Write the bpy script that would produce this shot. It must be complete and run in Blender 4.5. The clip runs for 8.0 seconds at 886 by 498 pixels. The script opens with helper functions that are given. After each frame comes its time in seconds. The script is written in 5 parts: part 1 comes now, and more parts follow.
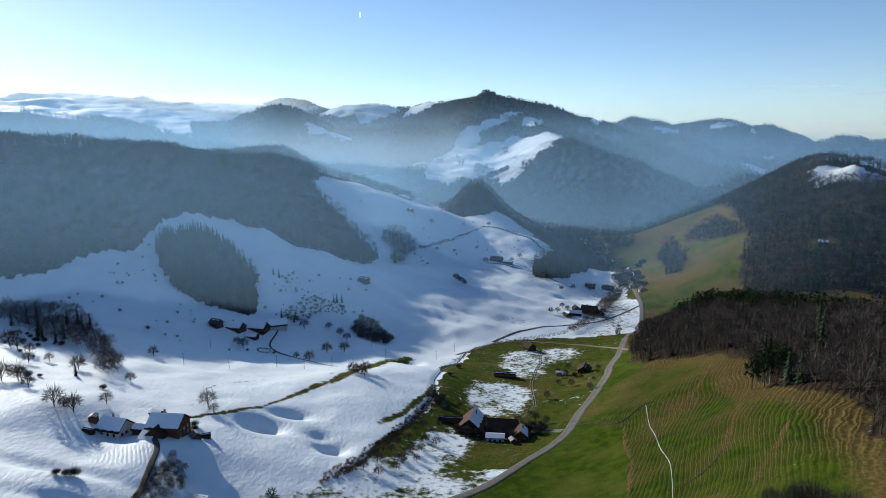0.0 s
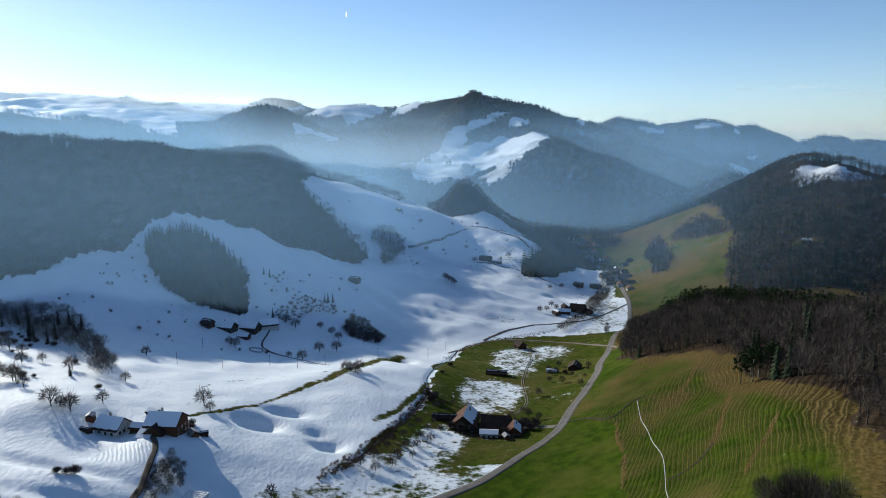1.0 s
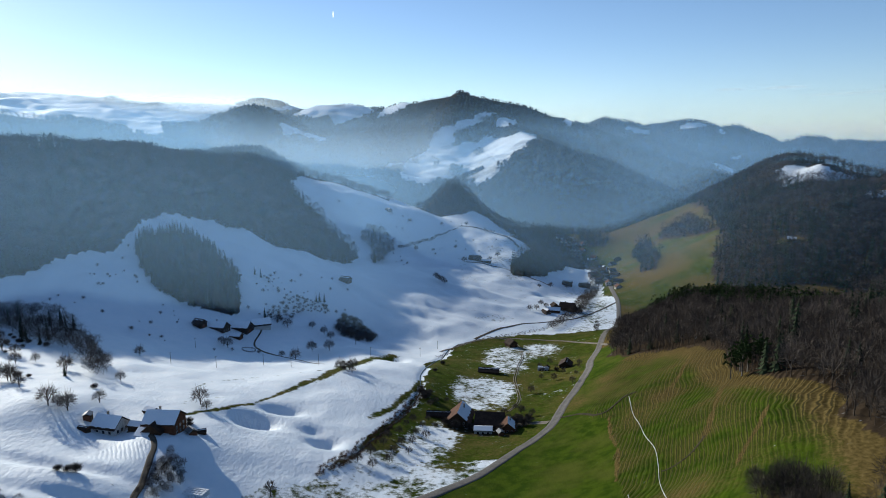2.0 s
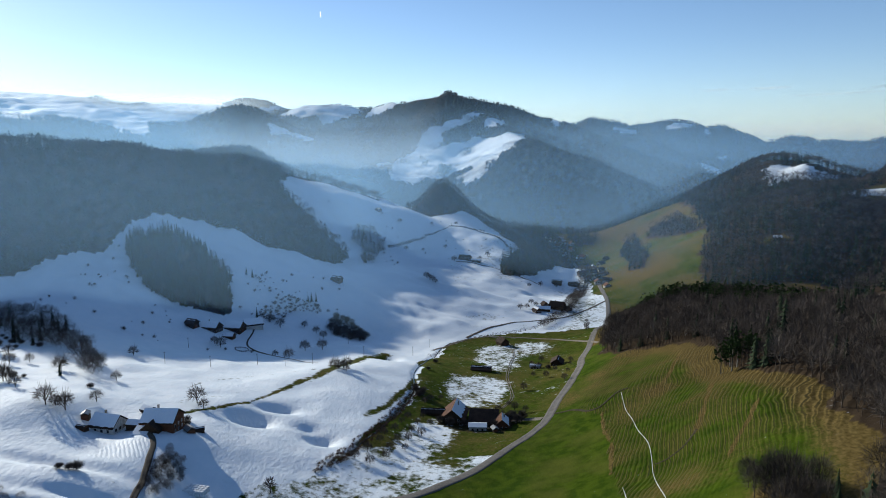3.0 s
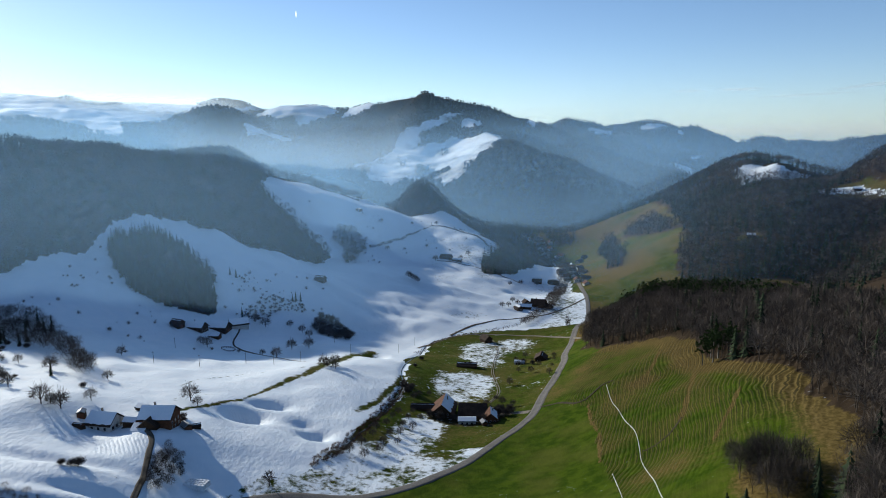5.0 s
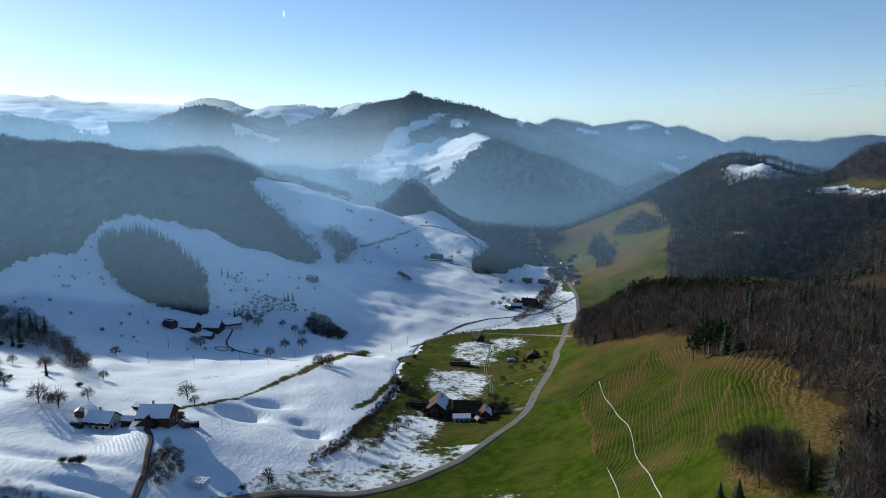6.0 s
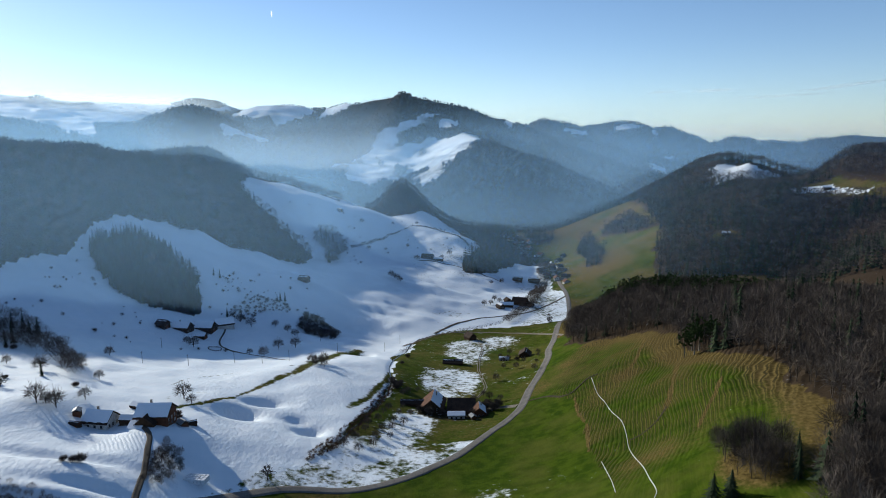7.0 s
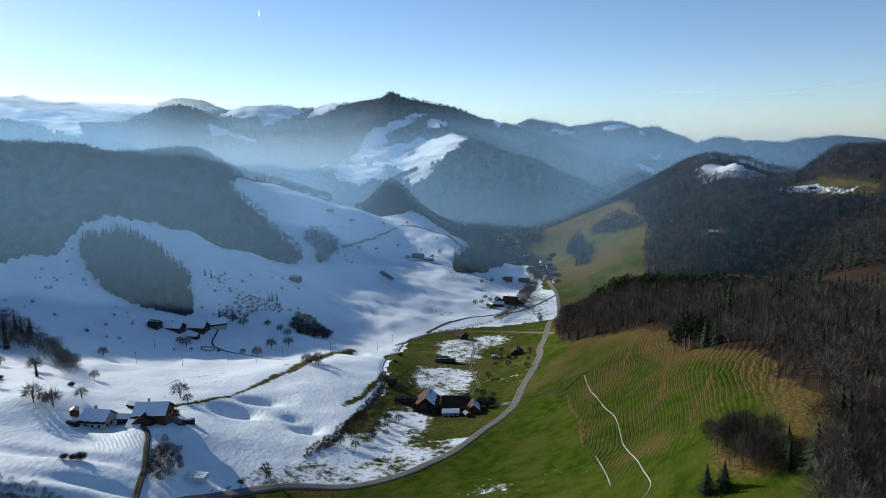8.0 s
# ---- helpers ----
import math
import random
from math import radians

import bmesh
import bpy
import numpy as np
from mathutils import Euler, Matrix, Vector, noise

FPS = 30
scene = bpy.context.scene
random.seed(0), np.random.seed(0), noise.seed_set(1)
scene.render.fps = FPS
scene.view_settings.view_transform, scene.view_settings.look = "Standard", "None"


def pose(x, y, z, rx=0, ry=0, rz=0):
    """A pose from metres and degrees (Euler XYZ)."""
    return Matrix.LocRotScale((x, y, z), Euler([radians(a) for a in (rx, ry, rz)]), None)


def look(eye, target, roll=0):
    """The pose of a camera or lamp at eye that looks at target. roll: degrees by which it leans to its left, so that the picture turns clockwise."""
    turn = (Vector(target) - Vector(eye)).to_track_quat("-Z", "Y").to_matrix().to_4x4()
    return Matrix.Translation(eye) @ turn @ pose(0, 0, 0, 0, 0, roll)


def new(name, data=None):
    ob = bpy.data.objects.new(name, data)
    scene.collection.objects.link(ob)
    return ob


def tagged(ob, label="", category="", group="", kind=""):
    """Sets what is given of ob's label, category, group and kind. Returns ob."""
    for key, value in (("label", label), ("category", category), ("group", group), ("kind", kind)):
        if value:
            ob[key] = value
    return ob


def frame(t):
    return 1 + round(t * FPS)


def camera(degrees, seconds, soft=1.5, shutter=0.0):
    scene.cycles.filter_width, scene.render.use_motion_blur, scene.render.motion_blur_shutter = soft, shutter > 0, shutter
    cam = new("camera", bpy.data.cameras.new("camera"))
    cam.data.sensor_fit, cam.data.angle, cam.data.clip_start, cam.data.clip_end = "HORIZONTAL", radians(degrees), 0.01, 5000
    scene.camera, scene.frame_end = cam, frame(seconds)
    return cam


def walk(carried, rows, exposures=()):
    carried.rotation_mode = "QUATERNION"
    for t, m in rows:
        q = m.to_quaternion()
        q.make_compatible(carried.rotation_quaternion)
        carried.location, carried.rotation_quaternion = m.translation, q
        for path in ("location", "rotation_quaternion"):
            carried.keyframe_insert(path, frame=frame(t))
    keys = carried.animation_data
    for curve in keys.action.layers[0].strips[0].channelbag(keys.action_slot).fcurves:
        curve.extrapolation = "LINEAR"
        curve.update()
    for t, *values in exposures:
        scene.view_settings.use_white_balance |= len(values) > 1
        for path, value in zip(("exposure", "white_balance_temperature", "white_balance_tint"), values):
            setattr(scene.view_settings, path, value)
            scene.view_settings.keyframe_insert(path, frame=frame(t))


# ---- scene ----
# The drone flies backwards and to its left while it pans to the right.
cam = camera(67.5, 8.0, 0.95)
EYE_HEIGHT, PITCH, LEAN = 240.0, -9.77, -0.954
PATH = [
    (0.0, 0.00, 0.00, 0.00, 0.000),
    (0.5, -2.27, -2.25, -0.06, 0.600),
    (1.0, -4.52, -4.47, -0.12, 1.183),
    (1.5, -6.75, -6.64, -0.17, 1.751),
    (3.0, -13.37, -12.97, -0.28, 3.385),
    (3.5, -15.56, -15.02, -0.30, 3.911),
    (4.0, -17.74, -17.04, -0.31, 4.429),
    (4.5, -19.91, -19.05, -0.31, 4.943),
    (6.0, -26.42, -24.97, -0.24, 6.468),
    (6.5, -28.60, -26.92, -0.20, 6.976),
    (7.0, -30.77, -28.86, -0.13, 7.487),
    (7.5, -32.96, -30.80, -0.06, 8.002),
    (8.0, -35.15, -32.74, 0.03, 8.523),
]


def aim(x, y, z, pan):
    eye = Vector((x, y, EYE_HEIGHT + z))
    a, e = radians(pan), radians(PITCH)
    way = Vector((math.sin(a) * math.cos(e), math.cos(a) * math.cos(e), math.sin(e)))
    return look(eye, eye + way, LEAN)


walk(cam, [(t, aim(x, y, z, pan)) for t, x, y, z, pan in PATH], [(0.0, 0.0, 5860, 9), (8.0, 0.0, 5860, 9)])

# ---- daylight: a low winter sun ahead and to the left ----
SUN_BEARING, SUN_RISE = -40.0, 19.2
world = bpy.data.worlds.new("sky")
scene.world = world
world.use_nodes = True
wn = world.node_tree.nodes
sky = wn.new("ShaderNodeTexSky")
sky.sky_type = "NISHITA"
sky.sun_disc = False
sky.sun_elevation, sky.sun_rotation = radians(SUN_RISE), radians(SUN_BEARING)
sky.altitude, sky.air_density, sky.dust_density, sky.ozone_density = 1500, 0.85, 0.3, 1.5
wn["Background"].inputs["Strength"].default_value = 0.125
world.node_tree.links.new(sky.outputs["Color"], wn["Background"].inputs["Color"])
sun = new("sun", bpy.data.lights.new("sun", "SUN"))
sun.data.energy, sun.data.angle, sun.data.color = 6.0, radians(0.53), (1.0, 0.905, 0.73)
sb, se = radians(SUN_BEARING), radians(SUN_RISE)
to_sun = Vector((math.sin(sb) * math.cos(se), math.cos(sb) * math.cos(se), math.sin(se)))
sun.matrix_world = look(to_sun * 100, (0, 0, 0))


# ---- materials ----
class Nodes:
    """A short way to write a node material."""

    def __init__(self, name):
        self.mat = bpy.data.materials.new(name)
        self.mat.use_nodes = True
        self.tree = self.mat.node_tree
        self.bsdf = self.tree.nodes["Principled BSDF"]
        self.coord = self.add("ShaderNodeNewGeometry").outputs["Position"]

    def add(self, kind):
        return self.tree.nodes.new(kind)

    def link(self, a, b):
        if isinstance(a, (int, float)):
            b.default_value = a
        elif isinstance(a, tuple):
            b.default_value = (*a, 1.0) if len(a) == 3 and len(b.default_value) == 4 else a
        else:
            self.tree.links.new(a, b)

    def noise(self, scale, detail=3.0, stretch=None, rough=0.55, coord=None):
        n = self.add("ShaderNodeTexNoise")
        n.inputs["Scale"].default_value, n.inputs["Detail"].default_value, n.inputs["Roughness"].default_value = scale, detail, rough
        src = coord or self.coord
        if stretch:
            m = self.add("ShaderNodeMapping")
            m.inputs["Scale"].default_value = stretch
            self.link(src, m.inputs["Vector"])
            src = m.outputs["Vector"]
        self.link(src, n.inputs["Vector"])
        return n.outputs["Fac"]

    def ramp(self, value, low, high, a=0.0, b=1.0):
        n = self.add("ShaderNodeMapRange")
        n.interpolation_type = "SMOOTHSTEP"
        for i, v in enumerate((value, low, high, a, b)):
            self.link(v, n.inputs[i])
        return n.outputs["Result"]

    def math(self, op, a, b=0.0):
        n = self.add("ShaderNodeMath")
        n.operation = op
        self.link(a, n.inputs[0])
        self.link(b, n.inputs[1])
        return n.outputs[0]

    def mix(self, fac, a, b):
        n = self.add("ShaderNodeMix")
        n.data_type = "RGBA"
        self.link(fac, n.inputs[0])
        self.link(a, n.inputs[6])
        self.link(b, n.inputs[7])
        return n.outputs[2]

    def attribute(self, name):
        n = self.add("ShaderNodeAttribute")
        n.attribute_name = name
        return n.outputs["Fac"]

    def bump(self, value, strength, distance):
        n = self.add("ShaderNodeBump")
        n.inputs["Strength"].default_value, n.inputs["Distance"].default_value = strength, distance
        self.link(value, n.inputs["Height"])
        self.link(n.outputs["Normal"], self.bsdf.inputs["Normal"])

    def done(self, colour, rough=0.9, specular=0.2):
        self.link(colour, self.bsdf.inputs["Base Color"])
        self.link(rough, self.bsdf.inputs["Roughness"])
        self.link(specular, self.bsdf.inputs["Specular IOR Level"])
        return self.mat


def land_material():
    n = Nodes("land")
    snow, dry, wood = n.attribute("snow"), n.attribute("dry"), n.attribute("wood")
    fine, mid, broad = n.noise(1.6, 4), n.noise(0.16, 4), n.noise(0.035, 3)
    tuft = n.noise(0.55, 4, (1, 1, 2.2))
    green = n.mix(n.ramp(mid, 0.35, 0.68), (0.024, 0.046, 0.002), (0.048, 0.074, 0.004))
    green = n.mix(n.ramp(broad, 0.42, 0.7, 0.0, 0.55), green, (0.085, 0.088, 0.016))
    tan = n.mix(n.ramp(tuft, 0.32, 0.70), (0.072, 0.052, 0.016), (0.132, 0.096, 0.033))
    grass = n.mix(n.ramp(n.math("ADD", dry, n.math("MULTIPLY", n.math("SUBTRACT", n.math("ADD", n.math("MULTIPLY", tuft, 0.5), n.math("MULTIPLY", broad, 0.5)), 0.5), 1.0)), 0.28, 0.78), green, tan)
    # cattle treads along the slope
    step = n.math("FRACT", n.math("ADD", n.attribute("phase"), n.math("MULTIPLY", n.noise(0.22, 3), 0.6)))
    tread = n.math("MULTIPLY", n.attribute("tread"), n.ramp(n.noise(0.07, 4), 0.30, 0.50))
    riser = n.math("MULTIPLY", n.ramp(n.math("ABSOLUTE", n.math("SUBTRACT", step, 0.5)), 0.22, 0.04), tread)
    grass = n.mix(n.math("MULTIPLY", riser, 0.34), grass, (0.115, 0.085, 0.030))
    # thin dark line along each tread, beside the tan one
    dark_line = n.math("MULTIPLY", n.ramp(n.math("ABSOLUTE", n.math("SUBTRACT", step, 0.78)), 0.17, 0.05), tread)
    grass = n.mix(n.math("MULTIPLY", dark_line, 0.88), grass, (0.020, 0.018, 0.008))
    litter = n.mix(fine, (0.020, 0.015, 0.010), (0.062, 0.044, 0.028))
    ground = n.mix(wood, grass, litter)
    # snow tinted slightly blue: some of its shade's blue is put into the colour
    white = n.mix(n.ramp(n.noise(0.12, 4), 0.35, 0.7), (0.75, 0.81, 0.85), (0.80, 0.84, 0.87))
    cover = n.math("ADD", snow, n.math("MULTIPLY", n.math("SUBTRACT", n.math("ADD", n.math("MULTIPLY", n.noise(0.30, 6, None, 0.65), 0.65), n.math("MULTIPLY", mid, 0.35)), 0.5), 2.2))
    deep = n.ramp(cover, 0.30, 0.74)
    edge = n.math("MULTIPLY", n.math("MULTIPLY", n.math("ABSOLUTE", n.math("SUBTRACT", step, 0.5)), n.attribute("tread")), 2.2)
    grain = n.math("ADD", n.noise(0.45, 5, (1, 0.6, 1)), n.math("MULTIPLY", n.noise(2.5, 3), 0.25))
    n.bump(n.math("ADD", edge, grain), 0.5, 0.9)
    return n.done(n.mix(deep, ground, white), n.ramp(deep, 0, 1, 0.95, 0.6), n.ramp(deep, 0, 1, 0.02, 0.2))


def plain(name, dark, light, scale, rough=0.85, bump=0.0, detail=4.0, stretch=None, tint=0.0, specular=0.12):
    """A surface that varies between two colours, with coarse stains and fine grain."""
    n = Nodes(name)
    grain = n.noise(scale, detail, stretch)
    stain = n.noise(scale * 0.14, 3)
    both = n.math("ADD", n.math("MULTIPLY", grain, 0.6), n.math("MULTIPLY", stain, 0.4))
    colour = n.mix(n.ramp(both, 0.34, 0.66), dark, light)
    if tint:
        spread = n.add("ShaderNodeObjectInfo").outputs["Random"]
        colour = n.mix(n.math("MULTIPLY", spread, tint), colour, tuple(c * 0.45 for c in dark))
    if bump:
        n.bump(grain, 0.6, bump)
    return n.done(colour, rough, specular)


def foliage(name, dark, light, rough=0.8, through_light=0.0):
    """Twigs or needles, tinted tree by tree through the mesh's own tint layer."""
    n = Nodes(name)
    t = n.math("ADD", n.math("MULTIPLY", n.attribute("tint"), 0.75), n.math("MULTIPLY", n.noise(0.9, 3), 0.35))
    return n.done(n.mix(n.ramp(t, 0.1, 0.95), dark, light), rough, 0.03)


LAND = land_material()
NEEDLE = foliage("needles", (0.014, 0.022, 0.013), (0.042, 0.058, 0.030))
PINE = foliage("pine_needles", (0.012, 0.024, 0.008), (0.045, 0.070, 0.022))
TWIG = foliage("twigs", (0.034, 0.029, 0.026), (0.118, 0.098, 0.082))
RUST = foliage("rust_twigs", (0.045, 0.026, 0.018), (0.115, 0.068, 0.045))
BARK = plain("bark", (0.030, 0.024, 0.019), (0.095, 0.078, 0.062), 3.0, 0.9, 0.05, 4, (1, 1, 0.2))
PALE_BARK = plain("pale_bark", (0.10, 0.09, 0.075), (0.24, 0.22, 0.19), 2.0, 0.9, 0.03, 4, (1, 1, 0.2))
ASPHALT = plain("asphalt", (0.115, 0.105, 0.092), (0.185, 0.172, 0.155), 1.2, 0.85, 0.01)
GRAVEL = plain("gravel", (0.13, 0.115, 0.09), (0.25, 0.22, 0.18), 2.5, 0.9, 0.03)
LANE = plain("lane_earth", (0.060, 0.050, 0.038), (0.130, 0.110, 0.085), 1.5, 0.9, 0.03)
DITCH = plain("muddy_earth", (0.022, 0.019, 0.010), (0.060, 0.050, 0.026), 1.5, 0.9, 0.03)
# same blue tint of shaded snow in the base colour, for roofs
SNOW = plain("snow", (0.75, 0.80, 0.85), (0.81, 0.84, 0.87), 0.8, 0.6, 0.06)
OLD_SNOW = plain("old_snow", (0.34, 0.34, 0.33), (0.66, 0.68, 0.70), 1.2, 0.65, 0.06)
TILE = plain("roof_tile", (0.078, 0.038, 0.024), (0.170, 0.084, 0.052), 2.2, 0.85, 0.04, 4, (1, 1, 1), 0.3)
TILE_DARK = plain("dark_roof_tile", (0.028, 0.020, 0.016), (0.075, 0.050, 0.038), 2.2, 0.85, 0.04, 4, (1, 1, 1), 0.3)
TIN = plain("sheet_roof", (0.16, 0.17, 0.18), (0.28, 0.29, 0.30), 1.5, 0.5, 0.01)
TIMBER = plain("weathered_timber", (0.030, 0.020, 0.013), (0.105, 0.066, 0.040), 4.0, 0.85, 0.02, 4, (3, 3, 0.3), 0.4)
TIMBER_RED = plain("red_brown_timber", (0.085, 0.036, 0.020), (0.180, 0.078, 0.042), 4.0, 0.85, 0.02, 4, (3, 3, 0.3), 0.2)
RENDER_WALL = plain("rendered_wall", (0.36, 0.35, 0.32), (0.58, 0.56, 0.52), 1.2, 0.9, 0.01, 4, (1, 1, 0.4), 0.2)
GLASS = plain("window_glass", (0.012, 0.014, 0.018), (0.03, 0.035, 0.04), 0.4, 0.15, 0.0, 2, None, 0.0, 0.6)
STONE = plain("dry_stone", (0.10, 0.095, 0.085), (0.27, 0.255, 0.23), 1.6, 0.9, 0.08)
WRAP = plain("white_wrap", (0.66, 0.68, 0.70), (0.82, 0.83, 0.84), 1.5, 0.45, 0.02)
POLE = plain("pole_wood", (0.05, 0.04, 0.03), (0.14, 0.115, 0.09), 5.0, 0.9, 0.01, 4, (3, 3, 0.2))
WATER = plain("water", (0.02, 0.025, 0.02), (0.05, 0.055, 0.045), 0.8, 0.12, 0.02, 3, None, 0.0, 0.5)


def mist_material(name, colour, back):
    """Sheet that imitates thin haze: it lets most light through and scatters the rest, a part of it back."""
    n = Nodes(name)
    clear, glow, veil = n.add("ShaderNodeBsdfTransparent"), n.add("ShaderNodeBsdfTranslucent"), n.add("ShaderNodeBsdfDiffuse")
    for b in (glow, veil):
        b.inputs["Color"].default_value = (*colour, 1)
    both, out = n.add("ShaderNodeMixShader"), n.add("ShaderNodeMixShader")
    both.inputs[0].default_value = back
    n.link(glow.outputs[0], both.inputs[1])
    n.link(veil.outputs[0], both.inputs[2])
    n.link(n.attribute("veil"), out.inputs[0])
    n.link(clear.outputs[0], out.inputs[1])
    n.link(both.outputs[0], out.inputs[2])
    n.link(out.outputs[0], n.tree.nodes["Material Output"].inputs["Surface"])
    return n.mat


def cloud_material():
    n = Nodes("cloud")
    clear, glow, out = n.add("ShaderNodeBsdfTransparent"), n.add("ShaderNodeBsdfTranslucent"), n.add("ShaderNodeMixShader")
    n.link(n.attribute("veil"), out.inputs[0])
    n.link(clear.outputs[0], out.inputs[1])
    n.link(glow.outputs[0], out.inputs[2])
    glow.inputs["Color"].default_value = (1, 1, 1, 1)
    n.link(out.outputs[0], n.tree.nodes["Material Output"].inputs["Surface"])
    return n.mat


CLOUD = cloud_material()
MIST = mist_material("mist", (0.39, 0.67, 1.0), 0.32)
# whiter copy of the haze: its sunlit glow is put into the colour
GLOW_MIST = mist_material("sunlit_mist", (0.80, 0.92, 1.0), 0.1)
# Crests, slopes, feet of slopes and valley lines of the landscape: x, y, height in metres.
RELIEF = {}
RELIEF["ridge_a"] = [(-576, 740, 229), (-517, 790, 225), (-450, 850, 210), (-408, 1010, 214), (-379, 1180, 199), (-320, 1330, 203), (-253, 1290, 167), (-170, 1150, 94), (-107, 990, 42)]
RELIEF["foot_a"] = [(-472, 600, 119), (-423, 620, 115), (-386, 650, 114), (-358, 710, 124), (-329, 850, 149), (-267, 880, 128), (-194, 920, 92), (-137, 960, 61)]
RELIEF["behind_a"] = [(-910, 1150, 137), (-726, 1250, 116), (-657, 1600, 78), (-426, 1650, 63), (-258, 1650, 32)]
RELIEF["shoulder"] = [(-222, 1210, 153), (-148, 1220, 129), (-88, 1240, 111), (-3, 1260, 90)]
RELIEF["gap"] = [(-195, 1600, 91), (-59, 1620, 87), (23, 1600, 60)]
RELIEF["snow_mid"] = [(-159, 1000, 71), (-84, 1020, 40), (-33, 1130, 47), (38, 1200, 55), (125, 1250, 56), (190, 1250, 34)]
RELIEF["knoll"] = [(9, 1520, 50), (40, 1580, 78), (88, 1640, 91), (138, 1580, 64), (206, 1480, 20), (260, 1390, -14), (294, 1300, -35)]
RELIEF["back_knoll"] = [(26, 1760, -8), (117, 1780, -12), (205, 1740, -38)]
RELIEF["back_g"] = [(962, 1620, 89), (984, 1480, 60), (1027, 1400, 67), (1078, 1330, 73), (1142, 1250, 79)]
RELIEF["knoll_front"] = [(107, 1430, 53), (161, 1320, 32)]
RELIEF["far_floor"] = [(-1400, 1900, 90), (-700, 1950, 60), (-100, 2000, -20), (500, 2300, -30), (1100, 2200, 0), (1700, 2000, 60), (-1800, 3800, 150), (0, 4200, 60), (2200, 3600, 60)]
RELIEF["foot_d"] = [(274, 1800, -32), (361, 1770, -23), (477, 1750, -25), (681, 1900, -22)]
RELIEF["hill_g"] = [(744, 1200, 175), (728, 1250, 176), (724, 1330, 168), (721, 1420, 134), (691, 1480, 104), (638, 1500, 79), (558, 1560, 37), (470, 1620, -8)]
RELIEF["behind_g"] = [(984, 2100, 9), (1130, 1900, 76), (1332, 1800, 80)]
RELIEF["hill_k"] = [(766, 1130, 138), (773, 1060, 137), (801, 1010, 192), (842, 980, 198), (888, 900, 204)]
RELIEF["shelf_k"] = [(618, 930, 147), (674, 920, 147), (705, 900, 152)]
RELIEF["slope_g"] = [(730, 1230, 165), (571, 1385, 72), (434, 1098, 39), (403, 1079, 36), (470, 830, 82), (524, 690, 65), (640, 780, 120), (540, 627, 105)]
RELIEF["gully"] = [(250, 900, 2), (330, 720, 18), (420, 620, 58), (500, 480, 90), (560, 350, 120)]
RELIEF["crest_h"] = [(205, 660, 35), (236, 590, 78), (245, 480, 102), (270, 380, 122), (310, 270, 142), (340, 160, 160), (360, 0, 180)]
RELIEF["edge_h"] = [(150, 470, 68), (160, 400, 92), (162, 350, 106), (172, 300, 122), (185, 250, 134), (195, 190, 142)]
RELIEF["field_h"] = [(114, 358, 84), (101, 345, 79), (82, 279, 85), (95, 258, 97), (115, 259, 108), (135, 246, 124), (160, 331, 108), (143, 338, 99), (128, 290, 107), (96, 244, 100), (93, 189, 119), (166, 454, 77), (110, 160, 132), (74, 140, 120)]
RELIEF["road"] = [(-60, 225, 80), (0, 262, 72), (35, 310, 66), (72, 381, 60), (98, 440, 53), (130, 521, 44), (165, 600, 32), (215, 762, 8), (262, 1000, -10), (327, 1310, -32), (330, 1400, -22), (303, 1530, 8)]
RELIEF["vale"] = [(-30, 330, 70), (-5, 400, 58), (16, 470, 47), (45, 538, 37), (60, 600, 28), (87, 659, 19), (120, 760, 10), (170, 900, 4)]
RELIEF["terrace"] = [(88, 1104, 28), (157, 1141, 34), (250, 1200, 2), (0, 1000, 35), (20, 880, 28), (-48, 679, 30)]
RELIEF["bank"] = [(-76, 266, 83), (-54, 306, 76), (-78, 393, 75), (-60, 472, 66), (-20, 520, 50), (0, 580, 34)]
RELIEF["west"] = [(-105, 254, 90), (-135, 298, 100), (-148, 242, 111), (-165, 296, 99), (-195, 314, 111), (-206, 325, 110)]
RELIEF["west_mid"] = [(-268, 450, 97), (-189, 604, 59), (-164, 569, 52), (-98, 802, 60), (-195, 744, 84), (-150, 480, 68), (-230, 400, 98), (-330, 520, 98)]
RELIEF["patch"] = [(-236, 790, 100), (-270, 730, 105), (-300, 680, 108)]
RELIEF["south"] = [(0, 0, 105), (90, 0, 140), (-120, 0, 100), (-120, 120, 100), (0, 130, 98), (-250, 150, 122), (-400, 0, 140), (-400, 300, 130), (-500, 500, 120), (0, -400, 140), (300, -400, 200), (-400, -400, 160), (600, 100, 180), (700, 400, 170)]


def lattice(ix, iy, seed):
    n = (ix * 374761393 + iy * 668265263 + seed * 974634721) & 0x7FFFFFFF
    n = ((n ^ (n >> 13)) * 1274126177) & 0x7FFFFFFF
    return ((n ^ (n >> 16)) & 0xFFFF) / 32767.5 - 1.0


def ripple(x, y, size, seed=0):
    """Smooth noise from -1 to 1 with lumps of that size, for arrays."""
    x, y = np.asarray(x, float) / size, np.asarray(y, float) / size
    ix, iy = np.floor(x).astype(np.int64), np.floor(y).astype(np.int64)
    fx, fy = x - ix, y - iy
    fx, fy = fx * fx * (3 - 2 * fx), fy * fy * (3 - 2 * fy)
    a, b = lattice(ix, iy, seed), lattice(ix + 1, iy, seed)
    c, d = lattice(ix, iy + 1, seed), lattice(ix + 1, iy + 1, seed)
    return (a * (1 - fx) + b * fx) * (1 - fy) + (c * (1 - fx) + d * fx) * fy


def chart(x, y):
    """Bearing and log distance from a post behind the valley's mouth: there the relief is evenly fine."""
    x, y = np.asarray(x, float) + 20, np.asarray(y, float) + 130
    return np.arctan2(x, y), 0.8 * np.log(np.hypot(x, y) / 100 + 0.15)


def thin_plate(d2):
    return d2 * np.log(d2 + 1e-12)


